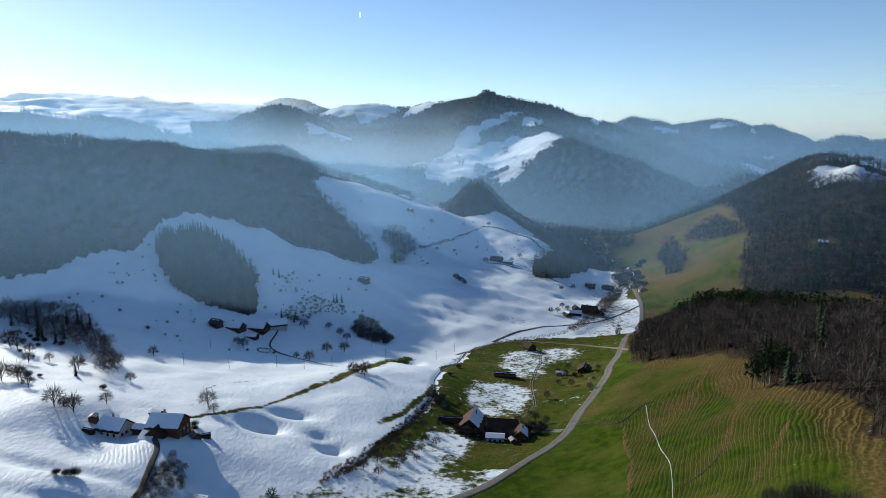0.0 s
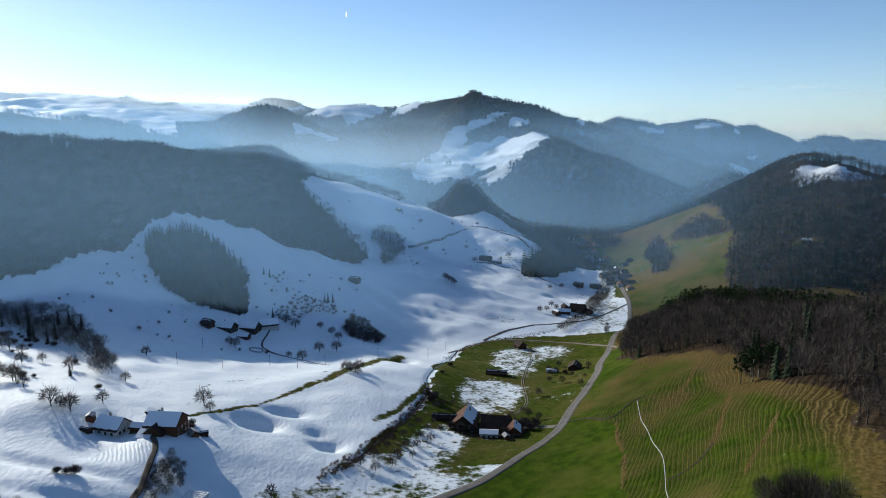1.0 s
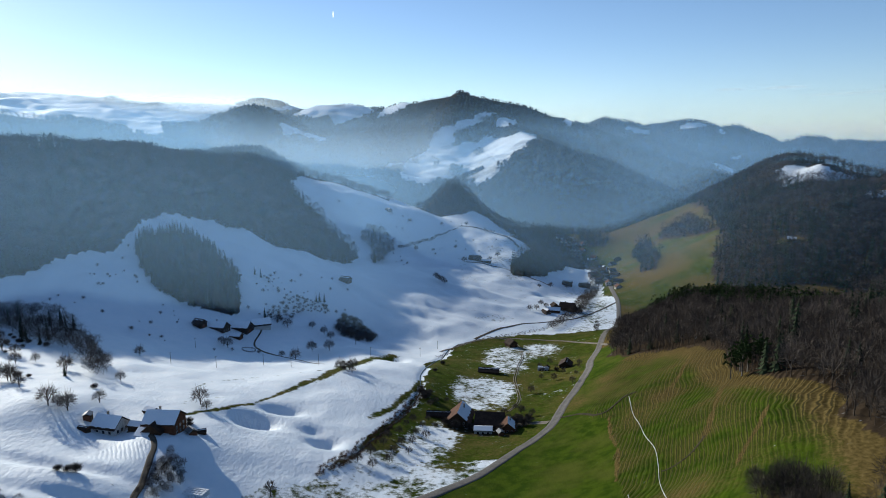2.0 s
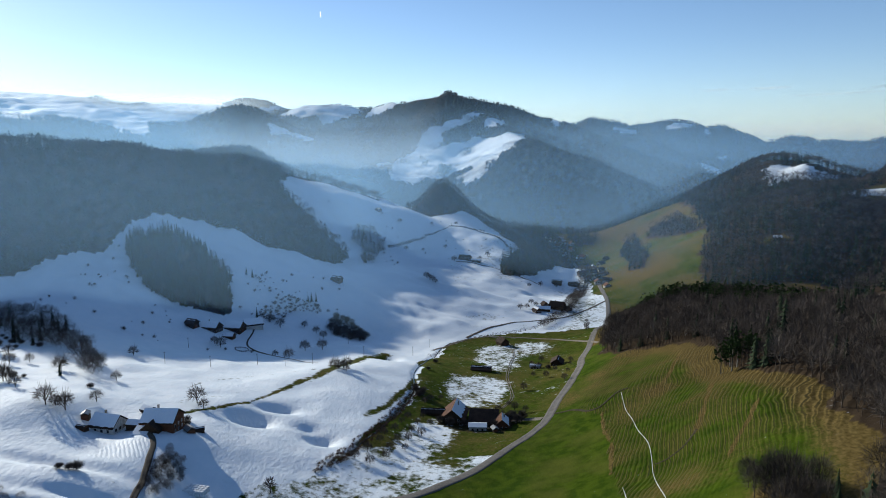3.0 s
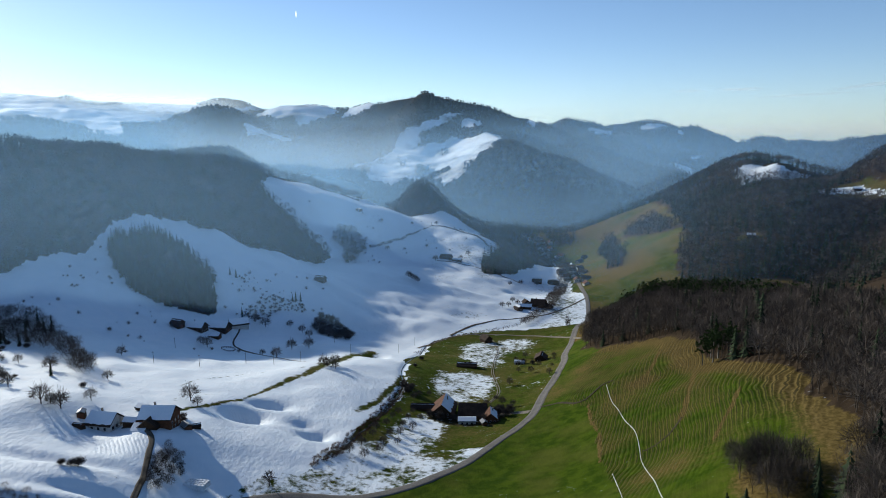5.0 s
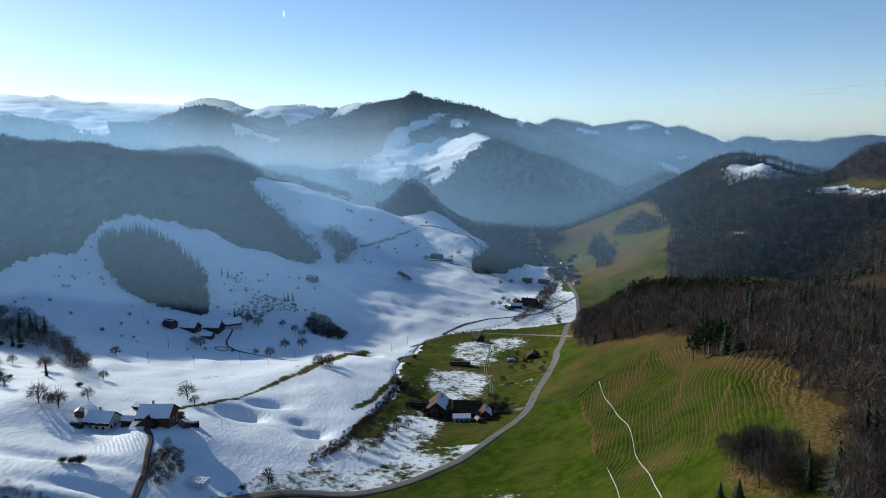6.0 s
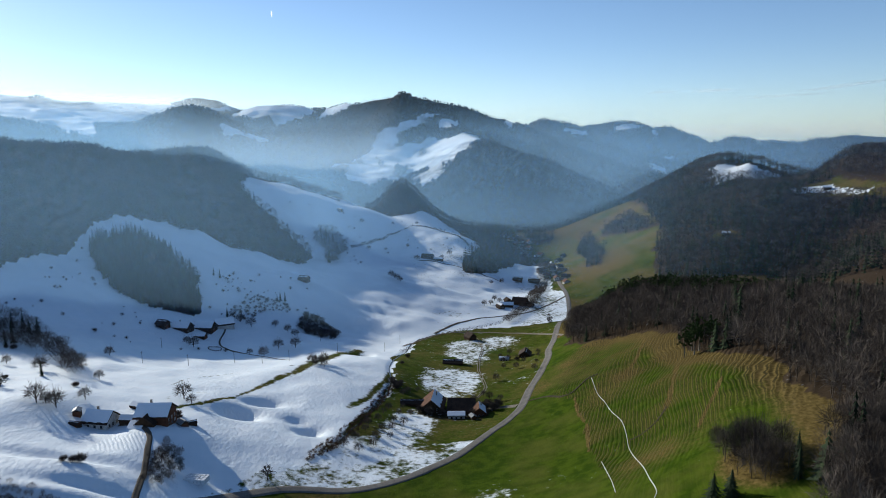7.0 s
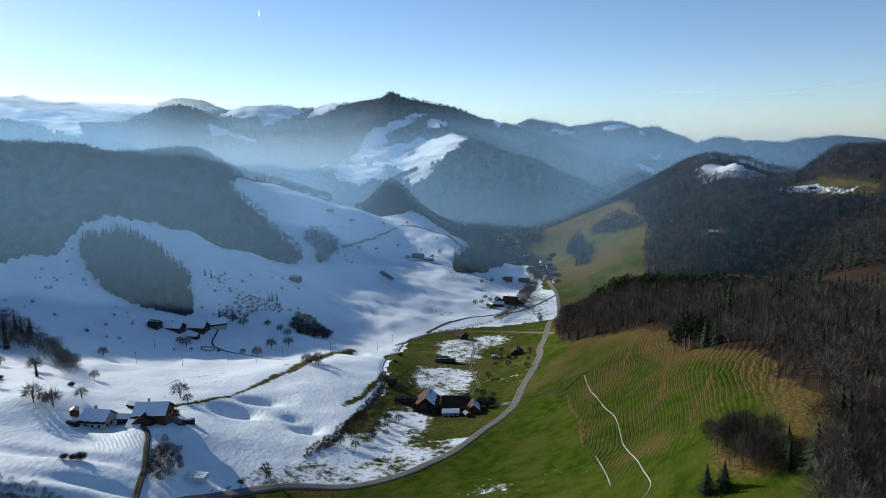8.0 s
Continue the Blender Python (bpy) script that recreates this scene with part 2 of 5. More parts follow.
SPOTS = []
for line in RELIEF.values():
    for i, p in enumerate(line):
        SPOTS.append(p)
SPOTS = np.array(SPOTS, float)
SU, SV = chart(SPOTS[:, 0], SPOTS[:, 1])
n_spots = len(SPOTS)
plate = np.zeros((n_spots + 3, n_spots + 3))
plate[:n_spots, :n_spots] = thin_plate((SU[:, None] - SU) ** 2 + (SV[:, None] - SV) ** 2) + 6e-5 * np.eye(n_spots)
plate[:n_spots, n_spots:] = np.stack([np.ones(n_spots), SU, SV], 1)
plate[n_spots:, :n_spots] = plate[:n_spots, n_spots:].T
PLATE = np.linalg.solve(plate, np.r_[SPOTS[:, 2], 0, 0, 0])


def lowland(x, y):
    """The large form of the valley and the hills beside it."""
    x, y = np.asarray(x, float), np.asarray(y, float)
    u, v = chart(x, y)
    shape, u, v = u.shape, u.ravel(), v.ravel()
    z = PLATE[n_spots] + PLATE[n_spots + 1] * u + PLATE[n_spots + 2] * v
    for k in range(0, len(u), 20000):
        a, b = u[k:k + 20000], v[k:k + 20000]
        z[k:k + 20000] += thin_plate((a[:, None] - SU) ** 2 + (b[:, None] - SV) ** 2) @ PLATE[:n_spots]
    return z.reshape(shape)


# Crest lines of the mountains behind: slope of their sides, roundness of the crest, then x, y, height.
CRESTS = {}
CRESTS["plateau"] = (0.16, 60, [(-2686, 3857, 508), (-2552, 3947, 514), (-2433, 4021, 523), (-2308, 4094, 529), (-2176, 4166, 524), (-2038, 4235, 509), (-1894, 4301, 486), (-1742, 4365, 483), (-1582, 4426, 476), (-1416, 4481, 469), (-1245, 4532, 450), (-996, 4593, 422)])
CRESTS["far_hump"] = (0.35, 40, [(-1274, 4628, 395), (-1162, 4657, 463), (-1049, 4684, 500), (-976, 4700, 489), (-865, 4721, 430), (-753, 4741, 371)])
CRESTS["ridge_left"] = (0.42, 25, [(-1377, 1842, 335), (-1252, 1929, 323), (-1194, 1966, 319), (-1134, 2001, 309), (-1070, 2036, 301), (-1003, 2070, 289), (-932, 2103, 275), (-858, 2134, 262), (-812, 2152, 251), (-749, 2175, 230), (-669, 2201, 189)])
CRESTS["dome"] = (0.52, 30, [(-1077, 2907, 211), (-1009, 2931, 244), (-940, 2954, 282), (-846, 2982, 325), (-793, 2997, 359), (-738, 3011, 383), (-691, 3022, 370), (-638, 3034, 333), (-563, 3048, 264), (-465, 3065, 210)])
CRESTS["snow_ridge"] = (0.34, 30, [(-859, 3958, 375), (-730, 3984, 397), (-600, 4005, 408), (-551, 4012, 424), (-468, 4023, 433), (-369, 4033, 425), (-269, 4041, 404), (-168, 4047, 406), (-66, 4049, 431)])
CRESTS["summit"] = (0.46, 20, [(-65, 3949, 409), (67, 3949, 436), (199, 3945, 453), (271, 3941, 474), (329, 3936, 453), (394, 3930, 445), (459, 3923, 428), (587, 3906, 406), (666, 3893, 375), (730, 3882, 339), (839, 3860, 324), (916, 3842, 287), (1022, 3815, 257)])
CRESTS["far_right"] = (0.42, 25, [(1050, 4479, 255), (1155, 4453, 293), (1275, 4420, 330), (1394, 4384, 309), (1494, 4351, 275), (1558, 4328, 291), (1745, 4256, 307), (1836, 4218, 287), (1926, 4177, 247), (2005, 4140, 269), (2096, 4095, 226), (2194, 4043, 154), (2270, 4001, 173), (2321, 3971, 165), (2356, 3951, 198), (2405, 3921, 190), (2466, 3883, 163), (2541, 3834, 169), (2613, 3786, 155)])
CRESTS["far_edge"] = (0.3, 40, [(2576, 3935, 151), (2735, 3826, 153), (2835, 3752, 179), (2952, 3660, 201), (3087, 3547, 185), (3212, 3434, 160)])
CRESTS["spur_d"] = (0.5, 18, [(215, 2240, 51), (291, 2312, 96), (355, 2353, 134), (420, 2383, 174), (464, 2385, 193), (531, 2341, 157), (607, 2250, 107), (672, 2147, 62), (722, 2025, 21), (762, 1903, -14)])
CRESTS["spine_d"] = (0.42, 25, [(464, 2385, 193), (490, 2655, 205), (516, 3006, 223), (506, 3362, 261), (389, 3881, 404)])
CRESTS["spur_e"] = (0.46, 20, [(828, 3811, 318), (915, 3585, 266), (972, 3310, 203), (1013, 3088, 146), (1082, 2852, 104), (1128, 2617, 81), (1144, 2390, 57)])
CRESTS["spur_f"] = (0.44, 20, [(1232, 4328, 288), (1291, 3944, 211), (1406, 3638, 166), (1462, 3399, 96), (1509, 3158, 31)])
CRESTS["dome_flank"] = (0.42, 25, [(-450, 2966, 212), (-325, 2731, 161), (-190, 2443, 101), (-79, 2199, 41), (12, 2000, -8)])
CRESTS["face_rib"] = (0.36, 30, [(-15, 3950, 414), (-184, 3645, 300), (-286, 3388, 246), (-230, 2991, 149), (-114, 2597, 70)])


def mountains(x, y):
    """Ridges and spurs that fall away on both sides of their crests, with gullies down their flanks."""
    d = np.hypot(x, y)
    z = -45 + 0.03 * (d - 1800) + 230 * np.clip((-x - 600) / 900, 0, 1) * np.clip((d - 2100) / 1500, 0, 1)
    rib = ripple(x, y, 150, 71) + 0.6 * ripple(x, y, 62, 72)
    for slope, soft, line in CRESTS.values():
        best = np.full(x.shape, -1e9)
        for (ax, ay, az), (bx, by, bz) in zip(line[:-1], line[1:]):
            dx, dy = bx - ax, by - ay
            s = np.clip(((x - ax) * dx + (y - ay) * dy) / (dx * dx + dy * dy), 0, 1)
            e = np.hypot(x - ax - s * dx, y - ay - s * dy)
            best = np.maximum(best, az + s * (bz - az) - slope * (np.sqrt(e * e + soft * soft) - soft) + rib * np.clip(e / 180, 0, 1) * 13)
        z = np.logaddexp(z / 6, best / 6) * 6
    return z


def relief(x, y):
    """The large form of the land: the valley near by, the mountains behind."""
    x, y = np.asarray(x, float), np.asarray(y, float)
    z = lowland(x, y)
    w = np.clip((np.hypot(x, y) - 1700) / 330, 0, 1)
    far = w > 0
    if far.any():
        w = w[far] * w[far] * (3 - 2 * w[far])
        z = np.array(z)
        z[far] = z[far] * (1 - w) + mountains(x[far], y[far]) * w
    return z


# knolls and crags: place, half widths, height
HUMPS = [(271, 3941, 40, 60, 10), (88, 1638, 65, 80, 29), (-307, 1320, 50, 60, 8)]
HOLLOWS = [(-103, 347, 13, 9, 8.0), (-62, 333, 8, 7, 6.5), (-93, 371, 13, 6, 5.0), (-70, 345, 9, 6, 3.0), (-30, 560, 10, 12, 6.0), (-158, 250, 26, 6, 3.6), (-139, 225, 20, 4, 2.4), (-155, 212, 22, 4, 2.6)]


def height(x, y):
    """The ground's height in metres."""
    x, y = np.asarray(x, float), np.asarray(y, float)
    z = relief(x, y)
    d = np.hypot(x, y)
    far = np.clip((d - 700) / 1500, 0, 1)
    calm = 0.3 + 0.7 * np.clip((60 - x) / 60, 0, 1)
    z = z + far * (4 * ripple(x, y, 210, 1) + 3 * ripple(x, y, 80, 2)) + calm * ((1.3 + 1.2 * np.clip((y - 600) / 200, 0, 1)) * ripple(x, y, 42, 3) + 0.6 * ripple(x, y, 17, 4) + 0.16 * ripple(x, y, 6, 5))
    for hx, hy, rx, ry, tall in HUMPS:
        z = z + tall * np.exp(-((x - hx) / rx) ** 2 - ((y - hy) / ry) ** 2)
    for hx, hy, rx, ry, deep in HOLLOWS:
        z = z - deep * np.exp(-((x - hx) / rx) ** 2 - ((y - hy) / ry) ** 2)
    return z


# ---- the plan: woods, snow, meadows, ways ----
def inside(poly, x, y, fray=0.0, size=18.0, seed=7):
    """Which places lie in the polygon, whose edge frays by some metres."""
    x, y = np.asarray(x, float), np.asarray(y, float)
    if fray:
        x = x + fray * (ripple(x, y, size, seed) + 0.6 * ripple(x, y, size / 3, seed + 1))
        y = y + fray * (ripple(x, y, size, seed + 2) + 0.6 * ripple(x, y, size / 3, seed + 3))
    hit = np.zeros(x.shape, bool)
    px, py = poly[-1]
    for qx, qy in poly:
        if qy != py:
            hit ^= ((qy > y) != (py > y)) & (x < (px - qx) * (y - qy) / (py - qy) + qx)
        px, py = qx, qy
    return hit


def off_line(line, x, y):
    """Distance from a line of points, and on which side (positive: to the right of its way)."""
    x, y = np.asarray(x, float), np.asarray(y, float)
    best, side = np.full(x.shape, 1e9), np.zeros(x.shape)
    for (ax, ay), (bx, by) in zip(line[:-1], line[1:]):
        dx, dy = bx - ax, by - ay
        s = np.clip(((x - ax) * dx + (y - ay) * dy) / (dx * dx + dy * dy), 0, 1)
        ex, ey = x - ax - s * dx, y - ay - s * dy
        d = np.hypot(ex, ey)
        near = d < best
        best = np.where(near, d, best)
        side = np.where(near, np.sign(ex * dy - ey * dx), side)
    return best, side


STREAM = [(-150, 190), (-95, 255), (-56, 296), (-44, 323), (-32, 359), (-18, 407), (-9, 453), (-8, 500), (2, 560), (12, 592), (25, 648), (50, 680), (73, 699), (141, 746), (200, 850), (245, 960), (290, 1080), (325, 1250), (330, 1450)]
ROAD = [(-124, 170), (-118, 205), (-108, 230), (-97, 242), (-68, 259), (-37, 264), (-18, 273), (0, 287), (20, 308), (44, 338), (64, 362), (75, 380), (93, 424), (113, 464), (130, 505), (142, 544), (172, 620), (200, 690), (236, 770), (270, 880), (296, 1000), (315, 1110), (332, 1250), (340, 1330), (347, 1420), (352, 1500)]
FARM_TRACK = [(72, 383), (60, 392), (45, 393), (38, 398)]
MEADOW_TRACK = [(52, 425), (64, 453), (68, 490), (71, 520), (82, 570), (92, 610), (96, 662), (88, 690), (60, 705)]
CROSS_TRACK = [(12, 626), (55, 685), (103, 698), (146, 678), (170, 629), (174, 600)]
FIELD_TRACK = [(67, 174), (73, 180), (77, 195), (81, 209), (85, 226), (89, 241), (94, 256), (99, 274), (102, 295), (106, 315), (109, 334), (116, 363)]
YARD = [(4, 392), (20, 374), (44, 372), (58, 384), (50, 396), (34, 396), (18, 402)]
DITCH_A = [(80, 385), (90, 376), (95, 361), (101, 357), (109, 362), (116, 367), (121, 365)]
DITCH_B = [(93, 249), (97, 248), (102, 249), (107, 251), (115, 258)]
DITCH_D = [(99, 346), (92, 319), (89, 297), (82, 275), (77, 260)]
DRY_PATH = [(162, 333), (147, 311), (130, 282), (119, 264), (114, 257)]
DRY_PATH_B = [(139, 252), (127, 237), (117, 227), (109, 217)]
DRY_PATH_C = [(184, 428), (158, 381), (142, 356), (132, 345)]
MOWN = [(80, 392), (90, 370), (98, 348), (92, 319), (89, 297), (77, 260), (75, 241), (67, 205), (61, 186), (56, 150), (-40, 150), (-40, 250), (33, 329)]
RIB_A = [(-138, 329), (-124, 350), (-111, 370), (-104, 387), (-96, 408), (-87, 432), (-76, 448), (-68, 484), (-54, 538), (-34, 580)]
RIB_B = [(-149, 388), (-148, 414), (-138, 431), (-123, 448), (-101, 458), (-82, 466)]
RIB_C = [(-143, 353), (-139, 370), (-125, 377)]
BANK_RIB = [(-40, 380), (-35, 390), (-27, 404), (-20, 433), (-12, 456), (-8, 480)]
LANE_WAY = [(-119, 196), (-121, 222), (-124, 244), (-127, 259), (-130, 273), (-132, 283), (-137, 292), (-144, 299), (-152, 302)]
WEST_LANE = [(-166, 640), (-162, 620), (-163, 600), (-160, 585), (-153, 574), (-135, 556), (-113, 538), (-88, 520)]
FAR_LANE = [(52, 687), (82, 734), (108, 759), (142, 782), (185, 802), (226, 837), (270, 882)]
HIGH_LANE = [(73, 1085), (110, 1075), (160, 1050), (200, 1010)]

WOOD_WEST = [(-424, 622), (-384, 647), (-362, 706), (-343, 731), (-338, 800), (-331, 845), (-314, 859), (-266, 878), (-204, 898), (-171, 926), (-138, 973), (-107, 1004), (-107, 1060), (-133, 1110), (-176, 1150), (-214, 1173), (-232, 1209), (-240, 1370), (-320, 1410), (-420, 1260), (-470, 1100), (-520, 940), (-640, 880), (-720, 800), (-640, 640), (-500, 590)]
WOOD_PATCH = [(-327, 759), (-311, 781), (-281, 800), (-257, 790), (-232, 765), (-212, 733), (-201, 699), (-194, 653), (-215, 637), (-242, 635), (-267, 646), (-293, 676), (-315, 718)]
WOOD_KNOLL = [(-10, 1500), (-5, 1600), (55, 1690), (120, 1690), (190, 1600), (250, 1500), (305, 1400), (335, 1310), (310, 1260), (262, 1160), (205, 1060), (150, 1035), (148, 1074), (196, 1187), (225, 1320), (205, 1440), (160, 1510), (125, 1515), (95, 1470), (40, 1450)]
WOOD_EAST = [(395, 780), (384, 830), (424, 931), (460, 966), (519, 1125), (585, 1330), (620, 1530), (700, 1560), (770, 1420), (775, 1270), (765, 1180), (840, 1120), (930, 1030), (960, 900), (860, 660), (720, 540), (600, 460), (510, 520), (470, 640), (482, 725), (470, 745), (425, 765)]
WOOD_HILL = [(152, 505), (164, 470), (177, 439), (181, 417), (177, 388), (163, 340), (163, 305), (165, 278), (163, 250), (157, 225), (148, 195), (136, 170), (126, 152), (140, 125), (210, 100), (280, 160), (330, 280), (345, 400), (330, 530), (280, 650), (215, 690), (172, 590)]
CLEARING = [(479, 873), (508, 850), (500, 830), (471, 850)]
BROWN_FIELD = [(400, 780), (428, 762), (477, 740), (478, 700), (464, 660), (412, 610), (370, 700)]
SNOW_HILL = [(687, 1253), (719, 1258), (738, 1240), (745, 1195), (775, 1177), (800, 1172), (763, 1155), (725, 1143), (703, 1154), (672, 1150), (650, 1142), (671, 1200)]
MEADOW_SHELF = [(669, 954), (729, 941), (735, 876), (731, 815), (694, 771), (695, 836), (644, 891)]
SNOW_SHELF = [(624, 924), (707, 925), (701, 867), (703, 836), (693, 834), (678, 886), (636, 892)]
GREEN_EAST = [(350, 1620), (470, 1640), (560, 1570), (620, 1480), (586, 1374), (520, 1130), (470, 980), (424, 931), (384, 830), (395, 760), (300, 800), (270, 960), (300, 1100), (335, 1250), (345, 1400)]
TAN_EAST = [(451, 1372), (532, 1379), (584, 1392), (561, 1310), (503, 1305), (446, 1320)]
WOOD_CLUMP = [(406, 1241), (448, 1333), (462, 1297), (422, 1172), (392, 1053), (365, 989), (351, 1010), (372, 1095)]
WOOD_HEDGE = [(468, 1278), (502, 1319), (544, 1314), (530, 1198), (495, 1052), (485, 1114), (475, 1193)]
WOOD_CORNER = [(370, 1500), (410, 1510), (430, 1450), (400, 1400), (375, 1420)]
SNOW_MEADOW = [(20, 511), (49, 522), (71, 509), (65, 468), (57, 443), (42, 424), (26, 425), (15, 443), (12, 474)]
SNOW_STRIP = [(59, 641), (77, 658), (97, 663), (101, 627), (87, 554), (74, 529), (58, 542), (48, 583)]
SNOW_FLAT = [(97, 663), (139, 678), (140, 645), (116, 611), (96, 597)]
SNOW_ORCHARD = [(-54, 275), (-43, 302), (-27, 330), (-10, 380), (7, 406), (19, 380), (7, 350), (-5, 319), (-13, 297), (-29, 282), (-43, 268)]
SNOW_BANK = [(-60, 268), (-30, 285), (-15, 300), (-40, 306), (-58, 290)]
FLECKS_A = [(11, 242), (24, 254), (36, 258), (42, 248), (37, 234), (27, 233)]
FLECKS_B = [(49, 251), (56, 253), (58, 245), (52, 234), (49, 239)]
SNOW_SUMMIT_A = [(-722, 3838), (-620, 4010), (-511, 4050), (-396, 4050), (-267, 4040), (-224, 3955), (-286, 3805), (-370, 3682), (-427, 3635), (-472, 3711), (-593, 3735)]
SNOW_SUMMIT_B = [(-235, 3788), (-170, 4060), (-25, 4040), (-48, 3874), (-129, 3856), (-193, 3845)]
SNOW_FACE = [(-117, 2684), (-28, 2929), (52, 3258), (101, 3477), (204, 3488), (301, 3606), (390, 3732), (463, 3691), (324, 3526), (197, 3386), (193, 3319), (276, 3309), (367, 3375), (458, 3216), (603, 3273), (519, 2777), (406, 2479), (323, 2335), (277, 2282), (193, 2200), (158, 2388), (77, 2398), (15, 2291), (-64, 2380), (-103, 2610)]
SNOW_SPOT_A = [(431, 3558), (506, 3665), (571, 3693), (522, 3467), (443, 3416), (423, 3488)]
SNOW_SPOT_B = [(-583, 2901), (-540, 2927), (-500, 2974), (-440, 3040), (-387, 2955), (-426, 2883), (-480, 2852), (-541, 2796)]
SNOW_SPOT_C = [(1334, 4304), (1434, 4277), (1494, 4241), (1455, 4176), (1354, 4251)]
SNOW_SPOT_D = [(1661, 4173), (1828, 4196), (1856, 4178), (1743, 4075), (1652, 4102)]
SNOW_SPOT_E = [(1528, 3394), (1600, 3443), (1679, 3403), (1520, 3121), (1500, 3224)]

SNOW_SPOT_F = [(826, 3726), (880, 3880), (930, 3850), (851, 3627)]
SNOW_SPOT_G = [(1838, 4055), (1905, 4130), (1921, 4049)]
SNOW_SPOT_H = [(1781, 3702), (1859, 3735), (1815, 3674)]
FLECK_TRACK = [(76, 241), (73, 228), (69, 212), (65, 198)]
TORN = [(89, 226), (91, 214), (94, 200), (91, 196), (88, 206), (86, 218)]
FLECKS_C = [(60, 240), (65, 239), (62, 226), (53, 211), (50, 213)]
EDGE_WOOD = [(126, 160), (150, 165), (170, 150), (116, 118), (94, 95), (80, 105), (97, 128), (110, 146)]
STEPS_A = [(-152, 262), (-132, 268), (-134, 288), (-150, 284)]
STEPS_C = [(-120, 337), (-99, 335), (-97, 354), (-116, 357)]


def cover(x, y):
    """Snow, dry grass, woodland floor and cattle treads at a place, each from 0 to 1."""
    d, side = off_line(STREAM, x, y)
    wob = 5 * ripple(x, y, 25, 11) + 2.5 * ripple(x, y, 8, 12)
    west = (d * side + wob < 0)
    east_of_road = off_line(ROAD, x, y)
    east = east_of_road[0] * east_of_road[1] > 0
    dist = np.hypot(x, y)
    snow = np.where(west, 1.0, 0.0)
    between = ~west & ~east
    snow = np.where(between & (y < 720), 0.10 + 0.12 * ripple(x, y, 20, 13), snow)
    snow = np.where(between & (y >= 720), 0.72 + 0.25 * ripple(x, y, 30, 14), snow)
    snow = np.where(between & (y < 330), 0.56 + 0.25 * ripple(x, y, 14, 15), snow)
    for poly, amount in ((SNOW_MEADOW, 0.56), (SNOW_STRIP, 0.54), (SNOW_FLAT, 0.56), (SNOW_ORCHARD, 0.70), (SNOW_BANK, 0.68), (FLECKS_A, 0.33), (FLECKS_B, 0.31), (FLECKS_C, 0.29)):
        soft = sum(inside(poly, x + 5 * math.cos(a), y + 7 * math.sin(a), 5, 11).astype(float) for a in np.arange(8) * 0.785) / 8
        snow = np.maximum(snow, soft * (amount + 0.16 * ripple(x, y, 9, 16) + 0.08 * ripple(x, y, 4, 20)))
    # thin thawed ribs, wider down the valley
    for line, thin, thick, amount in ((RIB_A, 2.0, 7.5, 0.84), (RIB_B, 1.2, 1.2, 0.55), (RIB_C, 1.4, 1.4, 0.5), (BANK_RIB, 3.4, 3.4, 0.80)):
        e = off_line(line, x, y)[0] + 0.8 * ripple(x, y, 9, 25)
        wide = thin + (thick - thin) * np.clip((y - 390) / 110, 0, 1)
        snow = np.where(west, np.minimum(snow, 1 - amount * np.exp(-(e / wide) ** 2)), snow)
    hedge = np.exp(-((d - 1.0) / 1.9) ** 2) * (y < 470) * (y > 300)
    snow = np.minimum(snow, 1 - 0.6 * hedge)
    # the brown, thawed strips of the terrace
    snow = np.where(west & (y > 700) & (x > 60), 0.84 + 0.20 * ripple(x * 0.35, y, 16, 17) + 0.10 * ripple(x, y, 60, 33), snow)
    wood = np.zeros(x.shape)
    far = (y > 1330) & ~((x > -60) & (x < 240) & (y < 1540)) | (x > 330) & (y > 420) | (x < -250) & (y > 1230) | (x < -300) & (y > 1000) | (x < -480) & (y > 820)
    wood = np.where(far, 1.0, wood)
    snow = np.where(far, 0.12, snow)
    for poly in (GREEN_EAST, BROWN_FIELD, MEADOW_SHELF, CLEARING):
        m = inside(poly, x, y, 6, 30)
        wood, snow = np.where(m, 0.0, wood), np.where(m, 0.02, snow)
    for poly in (WOOD_WEST, WOOD_PATCH, WOOD_KNOLL, WOOD_EAST, WOOD_HILL, WOOD_CLUMP, WOOD_HEDGE, WOOD_CORNER, EDGE_WOOD):
        m = inside(poly, x, y, 5, 22) & ~inside(CLEARING, x, y) & ~inside(MEADOW_SHELF, x, y) & ~inside(SNOW_HILL, x, y, 5, 20)
        wood, snow = np.where(m, 1.0, wood), np.where(m, 0.1, snow)
    for poly, amount in ((SNOW_HILL, 0.74), (SNOW_SHELF, 0.62), (SNOW_SUMMIT_A, 0.72), (SNOW_SUMMIT_B, 1.0), (SNOW_FACE, 0.66), (SNOW_SPOT_A, 1), (SNOW_SPOT_B, 0.85), (SNOW_SPOT_C, 1), (SNOW_SPOT_D, 0.9), (SNOW_SPOT_E, 1), (SNOW_SPOT_F, 0.9), (SNOW_SPOT_G, 1), (SNOW_SPOT_H, 0.9)):
        snow = np.where(inside(poly, x, y, 12 if dist.max() > 900 else 3, 60), amount + 0.22 * ripple(x, y, 75, 26), snow)
    plateau = (y > 3300) & (x < -700 - 0.35 * (4500 - y)) & (np.hypot(x + 1040, y - 4690) > 190)
    plateau |= (dist > 2480) & (x < -0.37 * y)
    snow = np.where(plateau, 0.85 + 0.5 * ripple(x, y, 260, 18), snow)
    snow = np.where((x > -110) & (x < 10) & (y > 1480) & (y < 1720), 0.9, snow)
    z = relief(x, y)
    dry = np.where(east, np.clip((z - 96) / 34, 0, 1) * np.clip((420 - y) / 60 + 0.6, 0, 1), np.where(west, 0.48, 0.43))
    # rough tan grass along the edge of the hill wood
    rim = off_line(WOOD_HILL[:13], x, y)[0]
